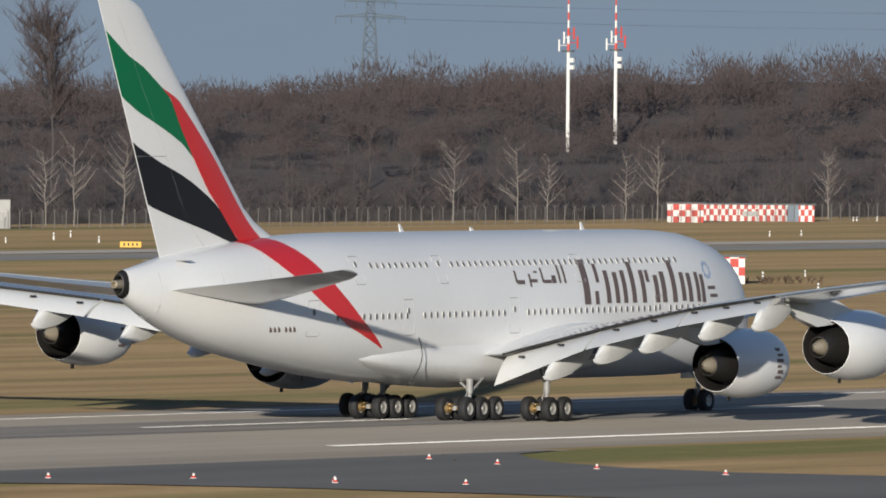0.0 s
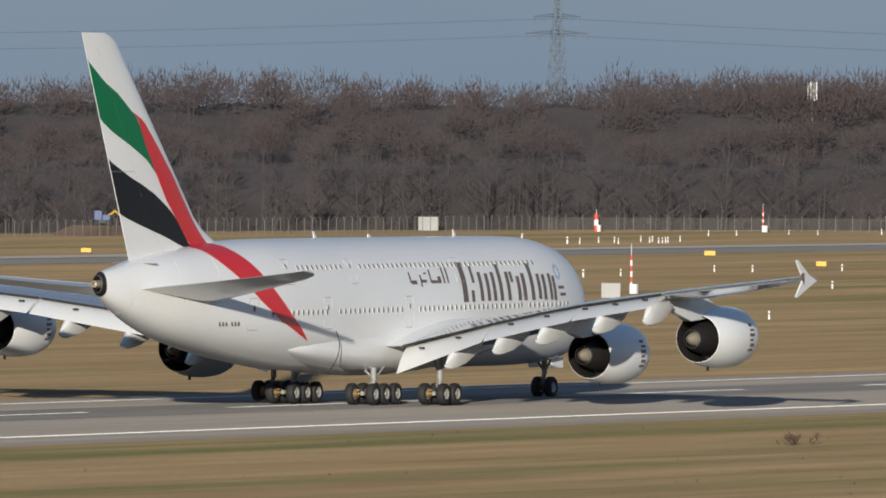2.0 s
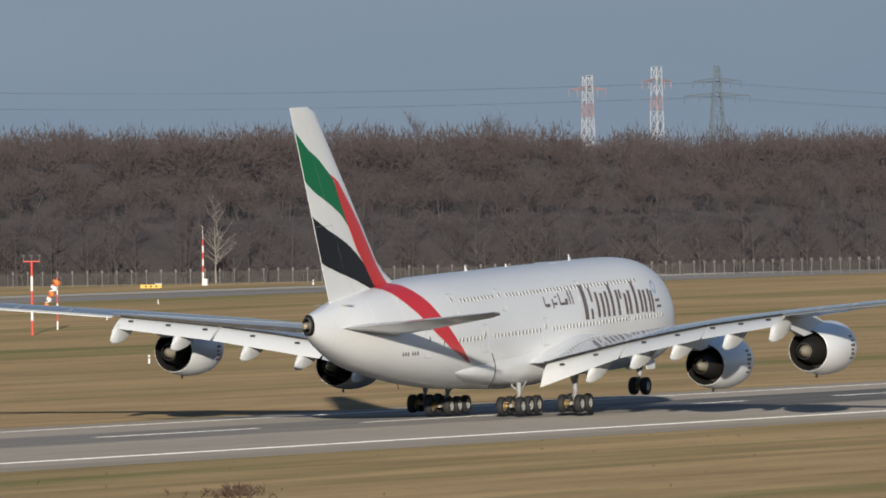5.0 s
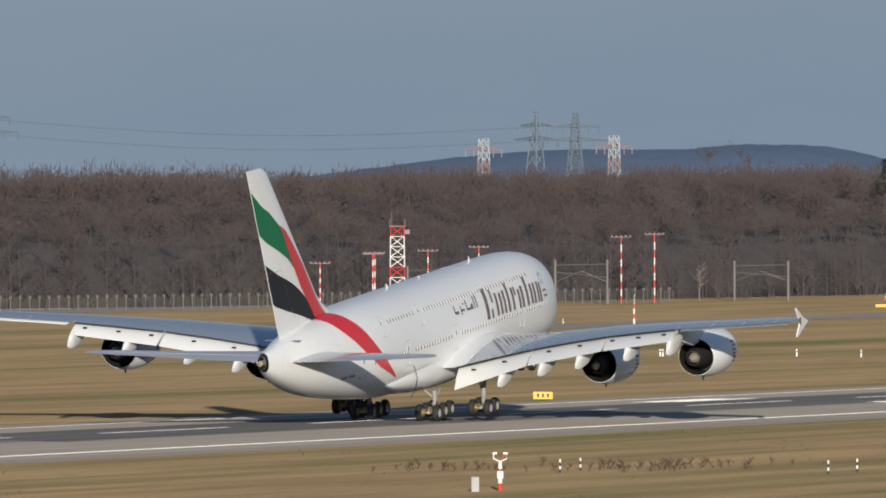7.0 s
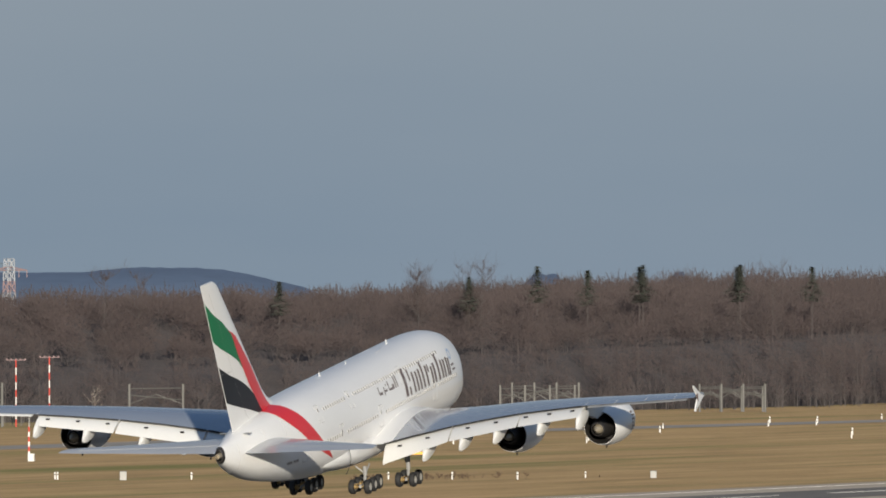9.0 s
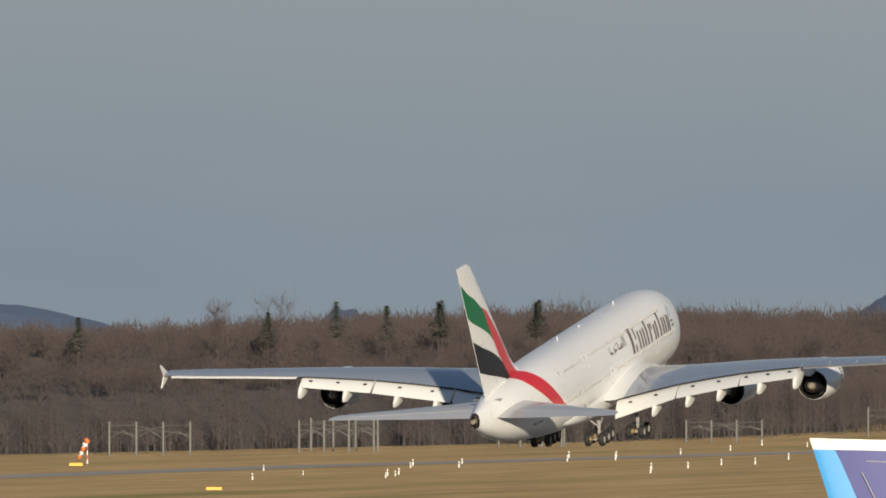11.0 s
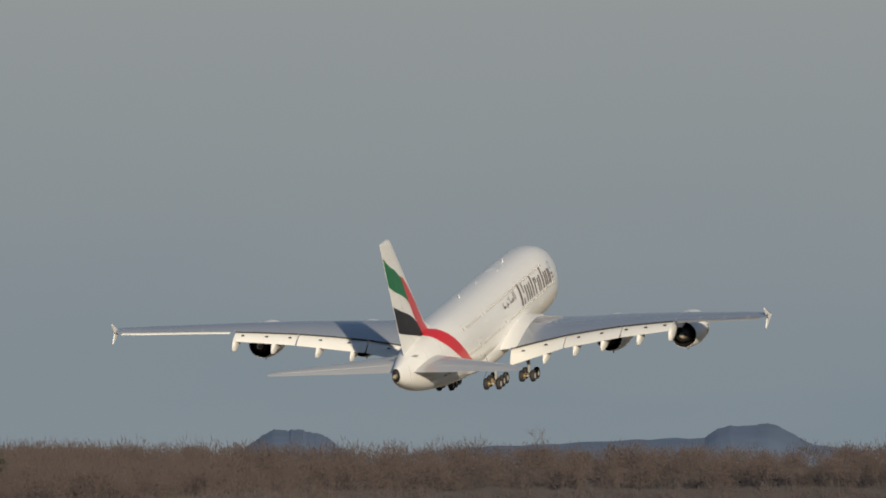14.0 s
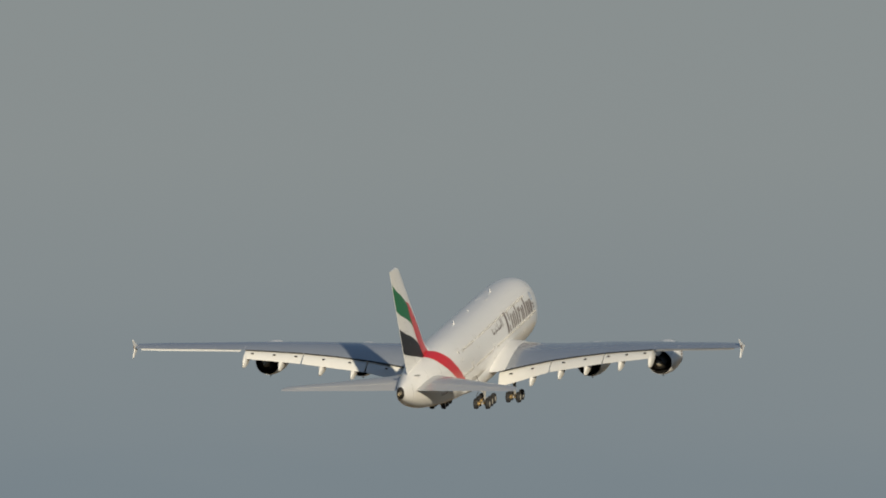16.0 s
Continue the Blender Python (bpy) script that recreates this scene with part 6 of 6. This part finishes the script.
for x, y, w in [(-552.96, 1932.82, 5.6)]:
    t = thing("barrier", "orange safety barrier along the fence", "barrier")
    t.matrix_basis = pose(x, y, GZ, 0, 0, 30)
    for k in range(5):
        part("panel", Build().box((-w / 2 + w * (k + 0.5) / 5, 0, 0.95), (w / 5 - 0.05, 0.12, 1.2 if k < 2 or k == 4 else 0.7), 0.04), ORANGE, t)
        part("foot", Build().box((-w / 2 + w * (k + 0.5) / 5, 0, 0.15), (0.2, 0.6, 0.3), 0.04), BOX_GREY, t)


def radio_hut(x, y, turn):
    t = thing("radio_hut", "red and white hut with an aerial mast on a rise", "hut")
    t.matrix_basis = pose(x, y, GZ, 0, 0, turn)
    part("hut_body", Build().box((0, 0, 1.5), (4.2, 3, 3.0), 0.05), MARK_RED, t, "red walls with white panels")
    for o in (-1.0, 1.3):
        part("white_panel", Build().box((o, -1.52, 1.5), (1.1, 0.08, 2.0)), MARK_WHITE, t)
    part("equipment", Build().box((-0.8, 0, 3.6), (2.2, 1.6, 1.3), 0.2), MARK_WHITE, t)
    b = Build()
    striped_pole(b, -0.4, 0, 3.0, 9.8, 0.22, 0.12, 5)
    part("aerial_mast", b, [MARK_RED, MARK_WHITE], t)
    b = Build()
    for z in (6.5, 8.6):
        b.tube([(-0.4, 0, z), (0.8, 0, z), (0.8, 0, z + 0.6)], [0.06, 0.06, 0.05], 5)
    part("aerial_arm", b, MARK_WHITE, t)


for x, y, turn in [(-442.06, 3543.08, 14)]:
    radio_hut(x, y, turn)

# low bank at the far end
b = Build()
bk = [(-640, 3300), (-560, 3180), (-480, 3120), (-400, 3140), (-330, 3220), (-300, 3400), (-300, 3700), (-700, 3900)]
cx0, cy0 = -470, 3480
vv = [(x, y, GZ - 0.1) for x, y in bk] + [(cx0 + 0.8 * (x - cx0), cy0 + 0.8 * (y - cy0), GZ + 1.0) for x, y in bk]
b.add(vv, [(i, (i + 1) % 8, 8 + (i + 1) % 8, 8 + i) for i in range(8)] + [tuple(range(8, 16))])
solid("grass_bank", b, GRASS, "low grassy bank at the airfield's far end", "bank", kind="structure")

# dry tufts and scrub in the grass
r2 = np.random.default_rng(21)
TUFTS = [bare_tree(r2, 0.7, 14, 6, 0.6, 0.05) for _ in range(4)]
spots = []
for x, y, w, k in [(78.71, 837.09, 2, 22), (64.95, 795.99, 1.2, 10), (82.93, 1041.69, 8, 60), (-267.55, 1264.93, 3, 30), (73.64, 848.54, 2, 22), (-86.18, 1698.02, 10, 40), (70.04, 1034.39, 6, 25)]:
    for _ in range(int(k)):
        spots.append((x + r2.normal(0, w * 0.4), y + r2.normal(0, w), GZ, r2.uniform(0, 6.28), r2.uniform(0.35, 0.95), r2.integers(0, 4)))
for _ in range(220):
    x, y = r2.uniform(34, 130), r2.uniform(640, 1250)
    spots.append((x, y, GZ, r2.uniform(0, 6.28), r2.uniform(0.1, 0.28), r2.integers(0, 4)))
tagged(new("scrub", scatter_mesh("scrub", TUFTS, spots, [SCRUB, SCRUB])), "dry brown tufts and scrub in the grass", "scrub", kind="stuff")

# ---------------------------------------------------------------- parked airliner, of which the fin shows
parked = thing("parked_airliner", "parked airliner with a blue fin edged in white and light blue", "airliner")
parked.matrix_basis = pose(338.25, 343.17, 0.18, 0, 0, 14.80)
# its own space: x forward, z up
def fin2(z):
    top = 18.0
    te = 0.22 + (top - z) * 0.318
    le = 2.35 + (top - z) * 1.05 + 0.9 * (1 - max(0.0, 1 - (top - z) / 0.55) ** 2)
    return te, le


b = Build()
rings = []
for z in [6.0, 9, 12, 14, 15.5, 16.5, 17.0, 17.4, 17.6, 17.75, 17.85, 17.92]:
    te, le = fin2(z)
    rings.append([(te + (le - te) * u, sg * 0.22 * math.sqrt(max(0, u * (1.0 - u))) * (1 if z < 17.6 else 0.7), z + (0.07 * (1 - u))) for u, sg in [(0, 1), (0.2, 1), (0.5, 1), (0.75, 1), (0.9, 1), (0.97, 1), (1, 1), (0.97, -1), (0.9, -1), (0.75, -1), (0.5, -1), (0.2, -1)]])
b.loft(rings, True, True)
pfin = part("fin", b, MARK_WHITE, parked, "white-edged fin")
for nm, u0, u1, mt, lb in (("rudder_stripe", 0.0, 0.16, SKY_BLUE, "light blue rudder edge"), ("blue_field", 0.16, 0.925, NAVY, "deep blue fin field")):
    b = Build()
    v = []
    zs = [6.0 + 11.66 * k / 40 for k in range(41)]
    us = [u0 + (u1 - u0) * k / 8 for k in range(9)]
    for z in zs:
        te, le = fin2(z)
        for u in us:
            v.append((te + (le - te) * u, -0.22 * math.sqrt(max(0, u * (1 - u))) - 0.02, z + 0.07 * (1 - u)))
    b.add(v, [(i * 9 + j, i * 9 + j + 1, (i + 1) * 9 + j + 1, (i + 1) * 9 + j) for i in range(40) for j in range(8)])
    part(nm, b, mt, pfin, lb)
b = Build()
te, le = fin2(17.5)
b.tube([(1.55, -0.15, 17.45), (2.3, -0.15, 17.42)], [0.012, 0.012], 4)
b.tube([(1.45, -0.2, 17.2), (2.05, -0.24, 16.0)], [0.014, 0.014], 4)
part("panel_line", b, LINE, pfin)
part("fuselage", Build().tube([(-1, 0, 6.3), (6, 0, 5.6), (14, 0, 5.2), (45, 0, 5.2), (52, 0, 5.0), (55, 0, 4.6)], [0.4, 1.7, 2.8, 2.8, 2.0, 0.3], 24), MARK_WHITE, parked, "white fuselage")
for o in (-4.5, 4.5):
    part("main_gear", Build().tube([(24, o, -0.62), (24, o * 0.55, 4.0)], [0.35, 0.3], 8), GEAR, parked)
part("nose_gear", Build().tube([(49, 0, -0.62), (49, 0, 4.0)], [0.3, 0.25], 8), GEAR, parked)
for sd in (1, -1):
    b = Build()
    b.loft([[(31 - 0.55 * y, sd * y, 4.2 + 0.09 * y - 0.3 * c), (24.5 - 0.28 * y + 0.0, sd * y, 4.2 + 0.09 * y), (31 - 0.55 * y, sd * y, 4.2 + 0.09 * y + 0.3 * c)] for y, c in ((2, 1.5), (12, 0.9), (26, 0.35))], True, True)
    part("wing", b, WING_GREY, parked)


# ---------------------------------------------------------------- what moves
AIRLINER_ROWS = [
    (0, 0.35, 730.69, -0.02, -0.117, 0.108, 0.078),
    (0.3, 0.07, 750.17, -0.02, -0.074, 0.073, 0.044),
    (0.5, -0.02, 763.41, -0.01, -0.134, 0.053, 0.042),
    (1, 0.12, 797.53, 0.01, -0.178, -0.068, 0.140),
    (1.5, -0.26, 830.82, -0.01, -0.136, -0.094, 0.130),
    (2, -0.22, 865.23, 0.03, -0.136, -0.217, 0.150),
    (2.5, -0.43, 899.07, 0.06, -0.128, -0.188, 0.019),
    (3, -0.13, 933.60, 0.07, 0.045, -0.230, -0.035),
    (3.5, -0.09, 967.23, -0.00, 0.151, 0.012, -0.149),
    (4, 0.38, 1001.71, -0.06, 0.301, 0.182, -0.144),
    (4.2, 0.53, 1015.58, -0.04, 0.410, 0.209, -0.118),
    (6.3, 1.37, 1164.80, 0.41, 4.222, -0.007, 1.065),
    (6.5, 1.47, 1179.70, 0.42, 4.656, -0.002, 0.969),
    (7, 1.79, 1217.54, 0.51, 5.647, 0.022, 0.650),
    (7.5, 1.70, 1255.32, 0.72, 6.430, 0.086, 0.183),
    (8, 1.83, 1293.79, 1.18, 6.923, 0.066, -0.224),
    (8.5, 1.58, 1332.00, 1.81, 7.418, 0.176, -0.594),
    (9, 1.58, 1370.74, 2.79, 7.942, 0.223, -0.813),
    (9.5, 1.25, 1409.19, 3.88, 8.361, 0.368, -0.998),
    (10, 1.21, 1448.09, 5.36, 8.959, 0.445, -0.932),
    (10.2, 1.17, 1463.66, 6.02, 9.179, 0.476, -0.893),
    (12.3, -0.50, 1626.94, 17.17, 11.481, 0.578, -1.011),
    (12.5, -0.60, 1642.53, 18.55, 11.828, 0.602, -1.112),
    (13, -0.82, 1681.50, 22.21, 12.235, 0.666, -1.355),
    (13.5, -1.29, 1720.18, 26.08, 12.323, 0.731, -1.349),
    (14, -1.65, 1758.92, 30.32, 12.207, 0.676, -1.129),
    (14.5, -2.03, 1797.58, 34.68, 12.156, 0.565, -0.798),
    (15, -2.22, 1836.35, 39.05, 12.118, 0.437, -0.373),
    (15.5, -2.31, 1875.13, 43.42, 12.262, 0.362, -0.019),
    (16, -2.37, 1913.91, 47.78, 12.150, 0.321, 0.280),
]
# the wings bend up as they take the load
FLEX_ROWS = [(0, 0.0), (3.5, 0.0), (4.2, 0.1), (6.3, 1.1), (8.5, 1.6), (16, 1.6)]


TRIM_ROWS = [(0, 0.0), (4.2, 0.0), (6.5, 1.5), (8.5, 4.0), (10.2, 5.2), (16, 5.5)]


def motions():
    walk(airliner, [(t, pose(x, y, z, 0, 0, -yaw) @ pose(0, 0, 0, pitch) @ pose(0, 0, 0, 0, bank - 0.1)) for t, x, y, z, pitch, yaw, bank in AIRLINER_ROWS])
    for ob, side in flexing:
        walk(ob, [(t, pose(side * 3.2, 0, 4.0) @ pose(0, 0, 0, 0, -side * a) @ pose(-side * 3.2, 0, -4.0)) for t, a in FLEX_ROWS])

    for ob in trimming:     # the tailplane's trim eases after the rotation
        walk(ob, [(t, pose(0, -30.2, 7.9) @ pose(0, 0, 0, a) @ pose(0, 30.2, -7.9)) for t, a in TRIM_ROWS])
    for ob in WHEELED:      # the legs stretch as the weight comes off the wheels
        walk(ob, [(t, pose(0, 0, d)) for t, d in ((0, 0), (4.8, 0), (6.3, -0.3), (7.0, -0.42), (8.5, -0.5), (16, -0.5))])


motions()
